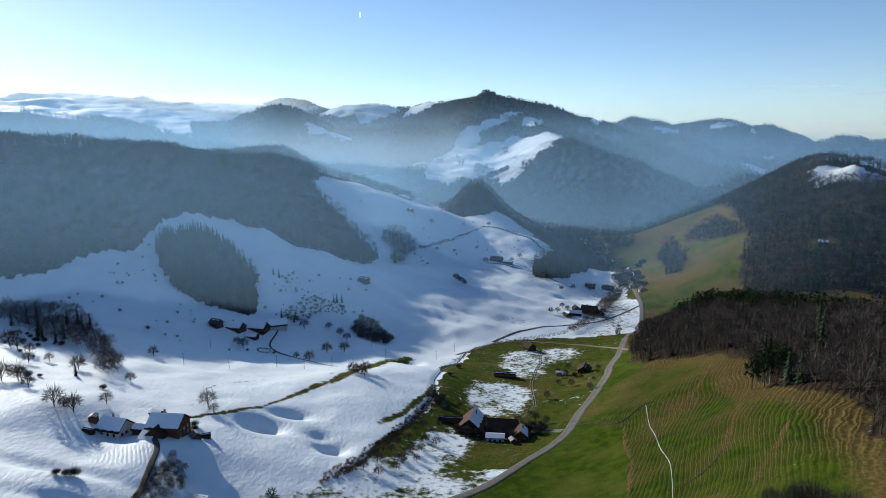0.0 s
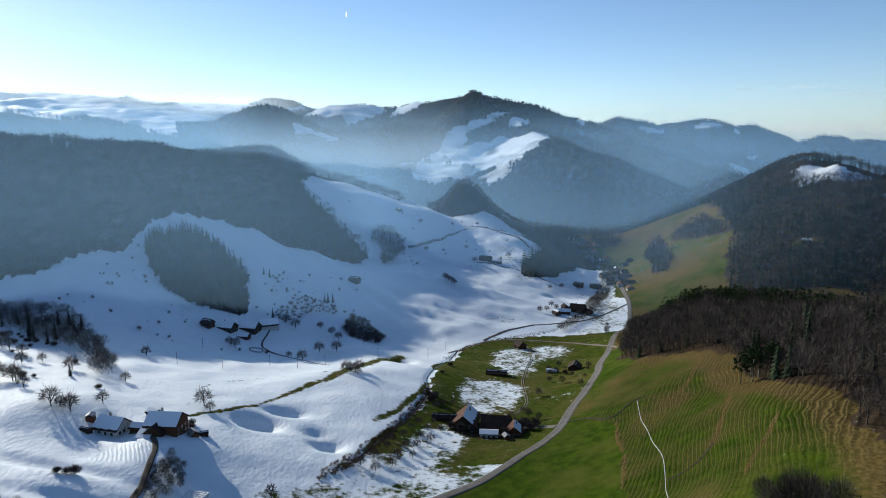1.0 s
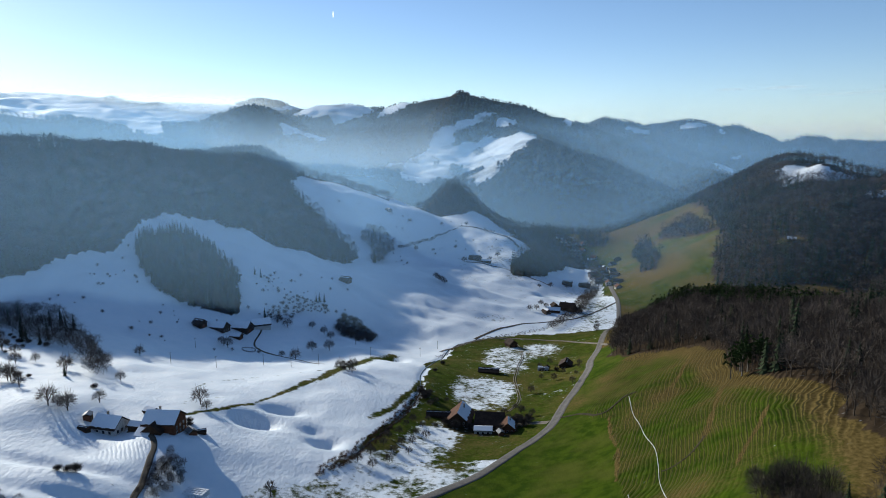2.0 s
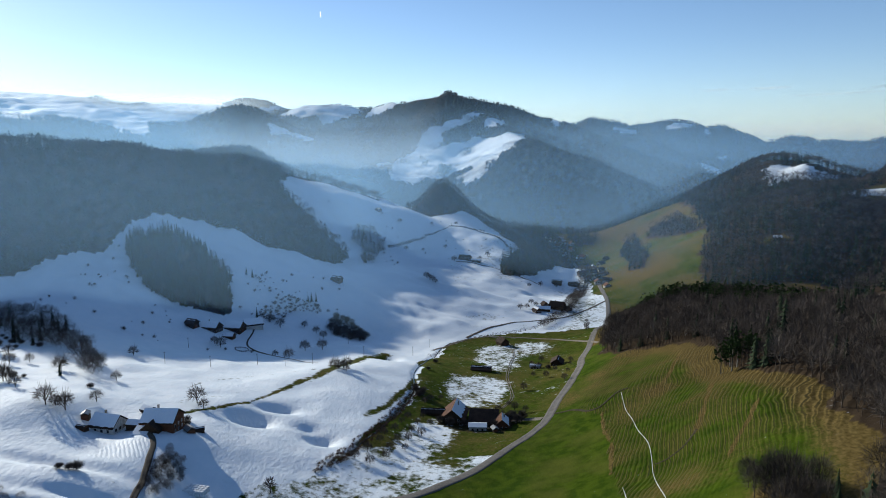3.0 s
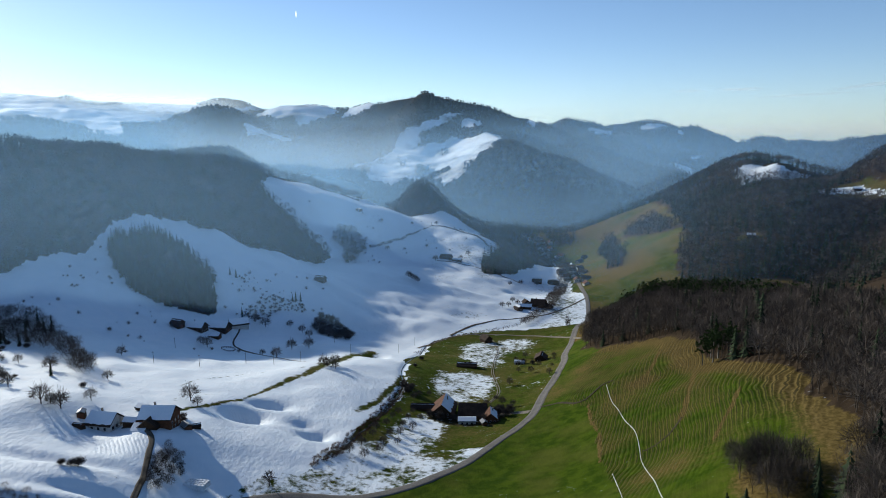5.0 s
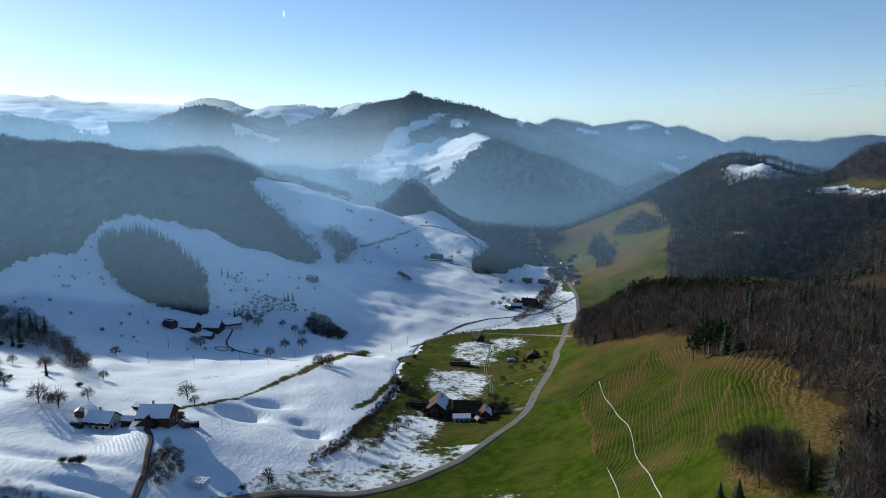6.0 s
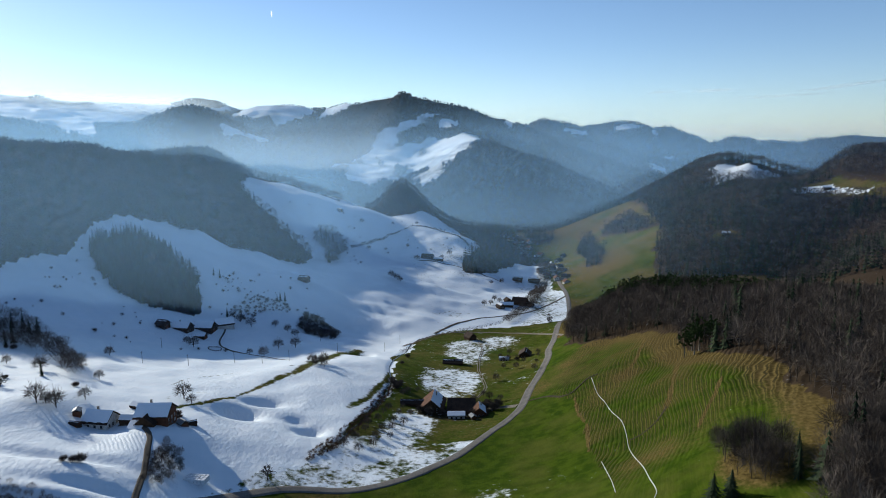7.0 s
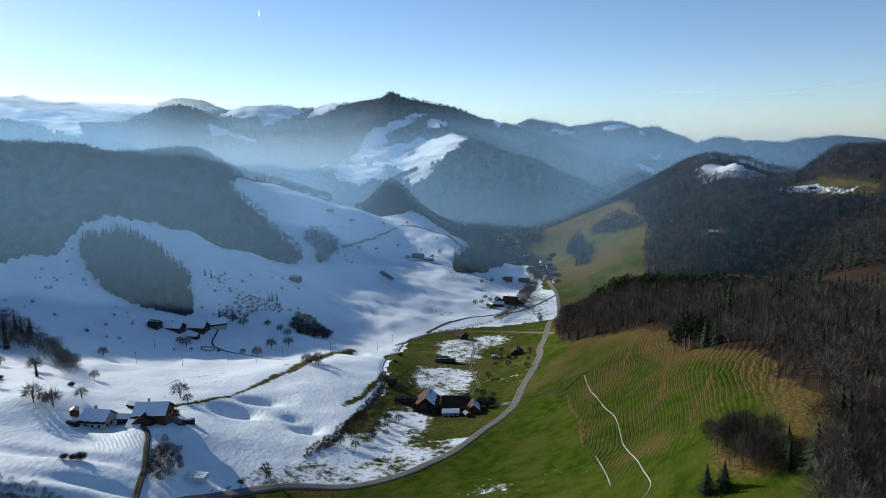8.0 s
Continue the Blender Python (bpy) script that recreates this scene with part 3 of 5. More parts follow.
    near_thicket = np.hypot(x - 103, 0.8 * (y - 165))
    rough = 0.40 + 0.18 * ripple(x, y, 26, 27) + 0.10 * ripple(x, y, 9, 28) - 0.3 * np.clip((215 - y) / 30, 0, 1)
    dry = np.where(east & (y < 480), np.maximum(rough, np.maximum(np.clip(1.15 - rim / 26, 0, 1), np.clip(1.7 - near_thicket / 11, 0, 0.95))), dry)
    dry = np.where(inside(MOWN, x, y, 1.5, 12), 0.12 + 0.1 * ripple(x, y, 30, 29), dry)
    # tracks of dry grass
    for line, wide in ((DRY_PATH, 1.5), (DRY_PATH_B, 1.1), (DRY_PATH_C, 1.7), (DITCH_D, 0.9)):
        e = off_line(line, x, y)[0] + 0.6 * ripple(x, y, 4, 34)
        dry = np.maximum(dry, 1.05 * np.exp(-(e / wide) ** 2))
    dry = np.where(inside(TAN_EAST, x, y, 10, 30) | inside(BROWN_FIELD, x, y, 8, 30), 0.9, dry)
    dry = np.where(east & (y > 600), np.maximum(dry, 0.60 + 0.28 * ripple(x, y, 60, 19)), dry)
    dry = np.where(inside(MEADOW_SHELF, x, y), 0.6, dry)
    yard = inside(YARD, x, y, 3, 8)
    wood, snow = np.where(yard, 0.75, wood), np.where(yard, 0.22, snow)
    e = east_of_road[0]
    tread = np.where(east & (y < 480) & (x < 200) & ~inside(MOWN, x, y, 1.5, 12), np.clip((e - 14) / 14, 0, 1) * np.clip((y - 185) / 45, 0.12, 1), 0.0)
    tread = np.maximum(tread, 0.24 * (inside(STEPS_A, x, y, 2, 9) | inside(STEPS_C, x, y, 2, 9)))
    tread = np.maximum(tread, 0.7 * inside(TORN, x, y, 1.5, 6))
    return snow, dry, wood, tread


# ---- the ground, one sheet to the horizon ----
def mesh_from(name, verts, faces, material, smooth=True, layers=()):
    me = bpy.data.meshes.new(name)
    verts, faces = np.asarray(verts, np.float32), np.asarray(faces, np.int32)
    me.vertices.add(len(verts))
    me.vertices.foreach_set("co", verts.ravel())
    k = faces.shape[1]
    me.loops.add(faces.size)
    me.loops.foreach_set("vertex_index", faces.ravel())
    me.polygons.add(len(faces))
    me.polygons.foreach_set("loop_start", np.arange(0, faces.size, k, dtype=np.int32))
    me.polygons.foreach_set("use_smooth", np.full(len(faces), smooth))
    me.update(calc_edges=True)
    for key, values in layers:
        me.attributes.new(key, "FLOAT", "POINT").data.foreach_set("value", np.asarray(values, np.float32))
    me.materials.append(material)
    return me


def ground_z(x, y):
    """The ground with its stream bed and cattle treads."""
    z = height(x, y)
    d, side = off_line(STREAM, x, y)
    # rolling snow slopes west of the brook
    west = np.clip((-d * side - 10) / 40, 0, 1) * np.clip((1330 - y) / 150, 0, 1) * np.clip((y - 190) / 20, 0, 1)
    u, v = 0.8 * x - 0.6 * y, 0.6 * x + 0.8 * y
    near = 0.8 * ripple(x * 0.7, y, 24, 61) + 0.32 * ripple(x * 0.7, y, 10, 62)
    far = 4.2 * ripple(u * 0.45, v, 62, 63) + 2.8 * ripple(u * 0.6, v, 27, 64) + 1.1 * ripple(u * 0.7, v, 12, 65)
    s = np.clip((y - 430) / 180, 0, 1)
    bed = (y > 315) & (y < 760)
    return z + west * (near * (1 - s) + far * s) - bed * np.exp(-(d / 2.4) ** 2)


bearings = np.radians(np.r_[np.arange(-180, -46, 6), np.arange(-45, 56, 0.145), np.arange(58, 180, 6), 180])
ranges = np.r_[0.0, 40, np.exp(np.linspace(np.log(90), np.log(4960), 540))]
BB, RR = np.meshgrid(bearings, ranges)
GX, GY = RR * np.sin(BB) - 17, RR * np.cos(BB) - 17
C_SNOW, C_DRY, C_WOOD, C_TREAD = cover(GX, GY)
GZ = ground_z(GX, GY)
PHASE = relief(GX, GY) / 1.15 + 0.45 * ripple(GX, GY, 34, 21) + 0.34 * ripple(GX, GY, 11, 22) + 0.22 * ripple(GX, GY, 5, 23)
PHASE = np.where(GX < -60, 0.5 * GX + 0.24 * GY + 0.4 * ripple(GX, GY, 12, 22), PHASE)
step = np.mod(PHASE, 1.0)
GZ = GZ + np.where(GX < -60, 0.3, 1.0) * C_TREAD * (0.34 + 0.2 * ripple(GX, GY, 16, 24)) * (np.minimum(step / 0.75, (1 - step) / 0.25) - 0.5)
nr, nb = BB.shape
ii = (np.arange(nr - 1)[:, None] * nb + np.arange(nb - 1)).ravel()
quads = np.stack([ii, ii + 1, ii + nb + 1, ii + nb], 1)
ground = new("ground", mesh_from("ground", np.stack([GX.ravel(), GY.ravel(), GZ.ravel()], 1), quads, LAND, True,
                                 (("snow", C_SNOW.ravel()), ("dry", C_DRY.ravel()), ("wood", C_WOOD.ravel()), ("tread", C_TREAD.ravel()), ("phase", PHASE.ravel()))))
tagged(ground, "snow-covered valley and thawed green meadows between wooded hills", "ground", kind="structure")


def curve_through(line, gap):
    """Evenly spaced points on a smooth curve through the points of a line."""
    p = np.array([line[0], *line, line[-1]], float)
    out = []
    for a, b, c, d in zip(p[:-3], p[1:-2], p[2:-1], p[3:]):
        n = max(2, int(np.hypot(*(c - b)) / gap))
        for s in np.arange(n) / n:
            out.append(0.5 * (2 * b + (c - a) * s + (2 * a - 5 * b + 4 * c - d) * s * s + (3 * b - a - 3 * c + d) * s ** 3))
    return np.array([*out, p[-1]])


def way(name, line, width, material, label, category, lift=0.3, gap=3.0, kind="structure"):
    """A strip that follows the ground, with edges that go down into it."""
    p = curve_through(line, gap)
    t = np.gradient(p, axis=0)
    t /= np.hypot(t[:, 0], t[:, 1])[:, None]
    side = np.stack([t[:, 1], -t[:, 0]], 1)
    rows = []
    for s, sink in ((-0.62, -0.5), (-0.5, 0), (-0.25, 0.04), (0, 0.06), (0.25, 0.04), (0.5, 0), (0.62, -0.5)):
        w = width * s * (1 + 0.08 * ripple(p[:, 0], p[:, 1], 9, 31))
        q = p + side * w[:, None]
        rows.append(np.c_[q, np.maximum(ground_z(q[:, 0], q[:, 1]), ground_z(p[:, 0], p[:, 1]) - 0.25) + lift + sink])
    v = np.stack(rows, 1)
    n, k = v.shape[:2]
    i = (np.arange(n - 1)[:, None] * k + np.arange(k - 1)).ravel()
    ob = new(name, mesh_from(name, v.reshape(-1, 3), np.stack([i, i + k, i + k + 1, i + 1], 1), material))
    return tagged(ob, label, category, kind=kind)


way("road", ROAD, 5.0, ASPHALT, "grey asphalt country road along the valley", "road")
way("farm_drive", FARM_TRACK, 5.0, GRAVEL, "gravel drive to the farmyard", "track")
for shift in (-0.85, 0.85):
    way("meadow_track", [(x + shift, y) for x, y in MEADOW_TRACK], 0.6, GRAVEL, "gravel rut of a track across the meadow", "track", 0.2)
way("cross_track", CROSS_TRACK, 2.6, GRAVEL, "narrow farm track across the valley floor", "track")
way("field_track", FIELD_TRACK, 0.22, OLD_SNOW, "narrow snow-filled track over green pasture", "track", 0.15)
way("cattle_path", FLECK_TRACK, 0.22, OLD_SNOW, "short snow-filled rut in green pasture", "path", 0.12)
way("ditch", DITCH_A, 1.5, DITCH, "dark muddy ditch across green pasture", "ditch", 0.34)
way("cattle_path", DITCH_B, 1.0, DITCH, "dark trodden cattle path up the pasture", "path", 0.12)
way("farm_lane", LANE_WAY, 2.2, LANE, "cleared earthen lane up to the snowy farm", "lane")
way("west_lane", WEST_LANE, 1.5, LANE, "dark lane in the snow to the shaded farm", "lane", 0.2)
way("side_lane", FAR_LANE, 3.0, LANE, "cleared lane across snowy meadow", "lane")
way("terrace_lane", HIGH_LANE, 2.6, LANE, "dark lane along the snowy terrace", "lane")
way("stream", STREAM[3:14], 0.8, WATER, "narrow dark brook between snowy banks", "stream", 0.25)


# ---- sheets that imitate haze between the ridges, denser and whiter towards the low sun ----
def veil_sheet(line_x, line_y, strength, top, sunward, soft=38.0, highest=700.0, low_scale=65.0, material=MIST):
    """One see-through sheet that imitates haze over a line in plan, thin towards the ground and above the ridges;
    sunward: how much denser it is made on the sunny side, to look brighter there.
    """
    up = np.linspace(-60, highest, int((highest + 60) / 6))
    X, Z = np.meshgrid(line_x, up)
    Y = np.meshgrid(line_y, up)[0]
    bearing = np.degrees(np.arctan2(X, Y))
    clear = Z - relief(X, Y)
    s = np.linspace(0, 1, len(line_x))
    fade = np.clip(s / 0.12, 0, 1) * np.clip((1 - s) / 0.12, 0, 1)
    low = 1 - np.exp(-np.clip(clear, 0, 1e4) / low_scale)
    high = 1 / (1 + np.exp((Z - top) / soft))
    # brightness of haze towards the sun is put into the density
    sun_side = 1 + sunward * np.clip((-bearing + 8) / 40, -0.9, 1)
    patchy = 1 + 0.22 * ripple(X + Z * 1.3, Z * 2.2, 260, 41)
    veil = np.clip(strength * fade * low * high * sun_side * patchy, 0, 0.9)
    n, k = X.shape
    i = (np.arange(n - 1)[:, None] * k + np.arange(k - 1)).ravel()
    q = np.stack([i, i + 1, i + k + 1, i + k], 1)
    q = q[(veil.ravel()[q].max(1) > 0.006)]
    used, inverse = np.unique(q, return_inverse=True)
    v = np.stack([X.ravel(), Y.ravel(), Z.ravel()], 1)[used]
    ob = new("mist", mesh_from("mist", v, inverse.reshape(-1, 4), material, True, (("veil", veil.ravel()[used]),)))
    tagged(ob, "thin sheet imitating pale blue winter haze between the ridges", "haze", kind="stuff")


def mist(away, left, right, strength, top, sunward, soft=38.0, highest=700.0, low_scale=65.0, material=MIST):
    """A veil at one distance from the valley's mouth."""
    a = np.radians(np.arange(left, right + 0.01, 0.6))
    r = away * (1 + 0.04 * np.sin(a * 5 + away))
    veil_sheet(r * np.sin(a), r * np.cos(a), strength, top, sunward, soft, highest, low_scale, material)


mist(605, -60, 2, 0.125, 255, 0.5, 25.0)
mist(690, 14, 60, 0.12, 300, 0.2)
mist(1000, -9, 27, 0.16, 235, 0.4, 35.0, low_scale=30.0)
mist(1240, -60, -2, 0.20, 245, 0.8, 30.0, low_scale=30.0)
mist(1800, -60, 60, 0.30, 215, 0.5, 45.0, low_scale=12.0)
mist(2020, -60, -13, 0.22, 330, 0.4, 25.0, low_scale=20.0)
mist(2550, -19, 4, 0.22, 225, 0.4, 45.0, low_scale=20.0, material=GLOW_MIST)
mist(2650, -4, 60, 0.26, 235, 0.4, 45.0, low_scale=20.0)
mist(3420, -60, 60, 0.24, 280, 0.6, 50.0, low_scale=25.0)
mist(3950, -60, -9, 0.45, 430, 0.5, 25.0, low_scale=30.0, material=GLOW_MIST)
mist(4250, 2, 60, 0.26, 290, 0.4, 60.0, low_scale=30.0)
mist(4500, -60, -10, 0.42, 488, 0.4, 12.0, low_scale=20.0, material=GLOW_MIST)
# far sheet added to whiten the low sky on the right
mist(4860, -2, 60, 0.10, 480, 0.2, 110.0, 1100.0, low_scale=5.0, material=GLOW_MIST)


# ---- trees ----
class Soup:
    """Triangles gathered into arrays."""

    def __init__(self):
        self.v, self.f, self.count = [], [], 0

    def tri(self, a, b, c):
        self.v += [a, b, c]
        self.f.append((self.count, self.count + 1, self.count + 2))
        self.count += 3

    def rod(self, a, b, ra, rb, n=3):
        a, b = np.array(a, float), np.array(b, float)
        d = (b - a) / (np.linalg.norm(b - a) + 1e-9)
        u = np.cross(d, (0, 0, 1) if abs(d[2]) < 0.9 else (1, 0, 0))
        u /= np.linalg.norm(u)
        w = np.cross(d, u)
        base = self.count
        for k in range(n):
            q = u * math.cos(k * 2 * math.pi / n) + w * math.sin(k * 2 * math.pi / n)
            self.v += [a + q * ra, b + q * rb]
        for k in range(n):
            i, j = base + 2 * k, base + 2 * ((k + 1) % n)
            self.f += [(i, j, j + 1), (i, j + 1, i + 1)]
        self.count += 2 * n

    def arrays(self):
        return np.array(self.v, np.float32), np.array(self.f, np.int32)


def spruce_shape(rng, tiers, arms, spread=0.24):
    """A spruce one unit high: drooping kites in tiers, ragged."""
    s = Soup()
    for k in range(tiers):
        f = k / tiers
        z = 0.12 + 0.86 * f
        r = spread * (1 - f) ** 0.85 * rng.uniform(0.85, 1.12) + 0.012
        turn = rng.uniform(0, 6)
        for a in np.arange(arms) / arms * 2 * math.pi + turn:
            a += rng.uniform(-0.25, 0.25)
            q = r * rng.uniform(0.7, 1.2)
            w = 2.6 / arms * q
            tip = np.array((q * math.cos(a), q * math.sin(a), z - 0.10 * (1 - f) - rng.uniform(0, 0.03)))
            mid = tip * (0.55, 0.55, 1) + (0, 0, 0.045)
            side = np.array((-math.sin(a), math.cos(a), 0)) * w * 0.6
            top = np.array((0, 0, z + 0.07))
            s.tri(top, mid + side - (0, 0, 0.02), mid - side - (0, 0, 0.02))
            s.tri(mid + side - (0, 0, 0.02), tip, mid - side - (0, 0, 0.02))
    s.tri(np.array((0.012, 0, 0.9)), np.array((-0.012, 0.008, 0.9)), np.array((0, 0, 1.03)))
    return s.arrays()


def trunk_shape(top=0.5, r=0.014):
    s = Soup()
    s.rod((0, 0, -0.06), (0.004, 0.003, top), r, r * 0.35, 4)
    return s.arrays()


def bare_shape(rng, limbs, twigs, width=0.011, spread=0.27, low=0.30, under=-0.55):
    """The twigs of a leafless tree one unit high: a rounded, airy crown."""
    s = Soup()
    core = np.array((0, 0, low + 0.28))
    for k in range(limbs):
        a = k * 2.4 + rng.uniform(-0.4, 0.4)
        f = (k + 0.5) / limbs
        tip = np.array((spread * 0.75 * math.cos(a) * (1 - 0.5 * f), spread * 0.75 * math.sin(a) * (1 - 0.5 * f), 0.60 + 0.30 * f))
        base = np.array((0, 0, low + 0.3 * f))
        knee = base * 0.4 + tip * 0.6 + np.array((math.cos(a), math.sin(a), -0.6)) * 0.03
        s.rod(base, knee, width * 0.8, width * 0.5)
        s.rod(knee, tip, width * 0.5, width * 0.15)
    for k in range(twigs):
        a, u = rng.uniform(0, 6.283), rng.uniform(under, 1.0)
        w = math.sqrt(1 - u * u)
        out = np.array((w * math.cos(a) * spread, w * math.sin(a) * spread, u * 0.36))
        f = rng.uniform(0.35, 0.72) if under > -0.9 else rng.uniform(0.05, 0.68)
        p = core + out * f + (0, 0, 0.02)
        d = out * rng.uniform(0.22, 0.5) + np.array((rng.gauss(0, 0.055), rng.gauss(0, 0.055), rng.uniform(-0.03, 0.07)))
        e = np.cross(d, (rng.gauss(0, 1), rng.gauss(0, 1), rng.gauss(0, 1)))
        e *= width * 0.5 / (np.linalg.norm(e) + 1e-6)
        s.tri(p - e, p + e, p + d)
    return s.arrays()


def tuft_shape(rng, clumps, spread=0.26, low=0.45):
    """The needled crown of a pine one unit high: many small ragged clumps."""
    s = Soup()
    for k in range(clumps):
        a, r = rng.uniform(0, 6.28), spread * math.sqrt(rng.uniform(0.02, 1))
        c = np.array((r * math.cos(a), r * math.sin(a), low + (0.97 - low) * rng.uniform(0, 1) * (1 - 0.45 * (r / spread) ** 2)))
        for j in range(9):
            d = np.array((rng.gauss(0, 1), rng.gauss(0, 1), rng.gauss(0.25, 0.7)))
            d *= 0.075 / np.linalg.norm(d)
            e = np.cross(d, (rng.gauss(0, 1), rng.gauss(0, 1), 1.0))
            e *= 0.026 / (np.linalg.norm(e) + 1e-6)
            s.tri(c - e, c + e, c + d)
    return s.arrays()


def plant(name, shapes, spots, heights, material, label, category, spread=(0.85, 1.2), seed=1, sink=0.3):
    """Many plants of one kind, joined into one mesh of uncounted growth."""
    rng = np.random.default_rng(seed)
    spots = np.asarray(spots, float)
    n = len(spots)
    z = ground_z(spots[:, 0], spots[:, 1]) - sink
    kind, turn = rng.integers(0, len(shapes), n), rng.uniform(0, 6.283, n)
    wide, tint = rng.uniform(*spread, n), rng.uniform(0, 1, n)
    vs, fs, ts, base = [], [], [], 0
    for k, (v, f) in enumerate(shapes):
        m = np.where(kind == k)[0]
        c, s, h, w = np.cos(turn[m])[:, None], np.sin(turn[m])[:, None], heights[m][:, None], (heights[m] * wide[m])[:, None]
        x = (v[:, 0] * c - v[:, 1] * s) * w + spots[m, 0][:, None]
        y = (v[:, 0] * s + v[:, 1] * c) * w + spots[m, 1][:, None]
        q = np.stack([x, y, v[:, 2] * h + z[m][:, None]], -1)
        vs.append(q.reshape(-1, 3))
        fs.append((f[None] + (np.arange(len(m)) * len(v))[:, None, None]).reshape(-1, 3) + base)
        ts.append(np.repeat(tint[m], len(v)))
        base += len(m) * len(v)
    ob = new(name, mesh_from(name, np.concatenate(vs), np.concatenate(fs), material, False, (("tint", np.concatenate(ts)),)))
    return tagged(ob, label, category, kind="stuff")


def scatter(poly, gap, seed, fray=5.0, but=()):
    """Jittered places in a polygon, about gap metres apart."""
    rng = np.random.default_rng(seed)
    p = np.array(poly, float)
    (x0, y0), (x1, y1) = p.min(0) - 8, p.max(0) + 8
    gx, gy = np.meshgrid(np.arange(x0, x1, gap), np.arange(y0, y1, gap))
    gx, gy = gx.ravel() + rng.uniform(-0.48, 0.48, gx.size) * gap, gy.ravel() + rng.uniform(-0.48, 0.48, gy.size) * gap
    keep = inside(poly, gx, gy, fray, 22)
    for other in but:
        keep &= ~inside(other, gx, gy, 4, 20)
    return np.c_[gx, gy][keep]


rng = random.Random(5)
SPRUCES = [spruce_shape(rng, 8, 6) for _ in range(5)]
SPRUCES_FAR = [spruce_shape(rng, 5, 4, 0.22) for _ in range(4)]
BARES = [bare_shape(rng, 4, 120, 0.0095, 0.30, 0.18) for _ in range(6)]
BARES_FAR = [bare_shape(rng, 0, 42, 0.032, 0.30, 0.32) for _ in range(5)]
STEMS = [trunk_shape(0.55, 0.013), trunk_shape(0.7, 0.016)]
LEAF = "leafless broadleaved wood in winter, brown-grey crowns close together"
FIR = "dark evergreen spruces standing among the bare wood"


def wood(name, poly, gap, share, tall, seed, near=False, but=(), fray=5.0, stems=False, shapes=None):
    """A wood of bare trees and spruces: share is the spruces' part, in groves."""
    spots = scatter(poly, gap, seed, fray, but)
    r = np.random.default_rng(seed + 50)
    grove = ripple(spots[:, 0], spots[:, 1], 70, seed) * 0.5 + ripple(spots[:, 0], spots[:, 1], 24, seed + 1) * 0.35
    fir = r.uniform(0, 1, len(spots)) < np.clip(share + grove * (0.9 if 0.05 < share < 0.95 else 0.1), 0, 1)
    h = tall * r.uniform(0.72, 1.12, len(spots))
    if (~fir).sum() > 3:
        plant(name + "_trees", shapes or (BARES if near else BARES_FAR), spots[~fir], h[~fir], TWIG, LEAF, "wood", (0.85, 1.25), seed)
        if stems:
            plant(name + "_stems", STEMS, spots[~fir], h[~fir] * 0.8, BARK, "dark upright trunks of the bare wood", "tree trunks", (0.8, 1.3), seed)
    if fir.sum() > 3:
        plant(name + "_spruces", SPRUCES if near else SPRUCES_FAR, spots[fir], h[fir] * 1.08, NEEDLE, FIR, "wood", (0.85, 1.2), seed + 9)


wood("hill_wood", WOOD_HILL, 5.4, 0.045, 18.0, 1, True, (), 3.0, True)
wood("west_wood", WOOD_WEST, 6.2, 0.42, 20.0, 2)
wood("patch_wood", WOOD_PATCH, 4.8, 0.93, 16.0, 3, True, (), 2.0)
wood("knoll_wood", WOOD_KNOLL, 6.6, 0.25, 16.0, 4)
wood("east_wood", WOOD_EAST, 6.2, 0.32, 18.0, 5, False, (CLEARING, MEADOW_SHELF, SNOW_HILL, BROWN_FIELD))
wood("clump_wood", WOOD_CLUMP, 6.0, 0.3, 14.0, 6, True)
wood("hedge_wood", WOOD_HEDGE, 6.5, 0.15, 11.0, 7, True)
wood("corner_wood", WOOD_CORNER, 7.0, 0.3, 13.0, 8)


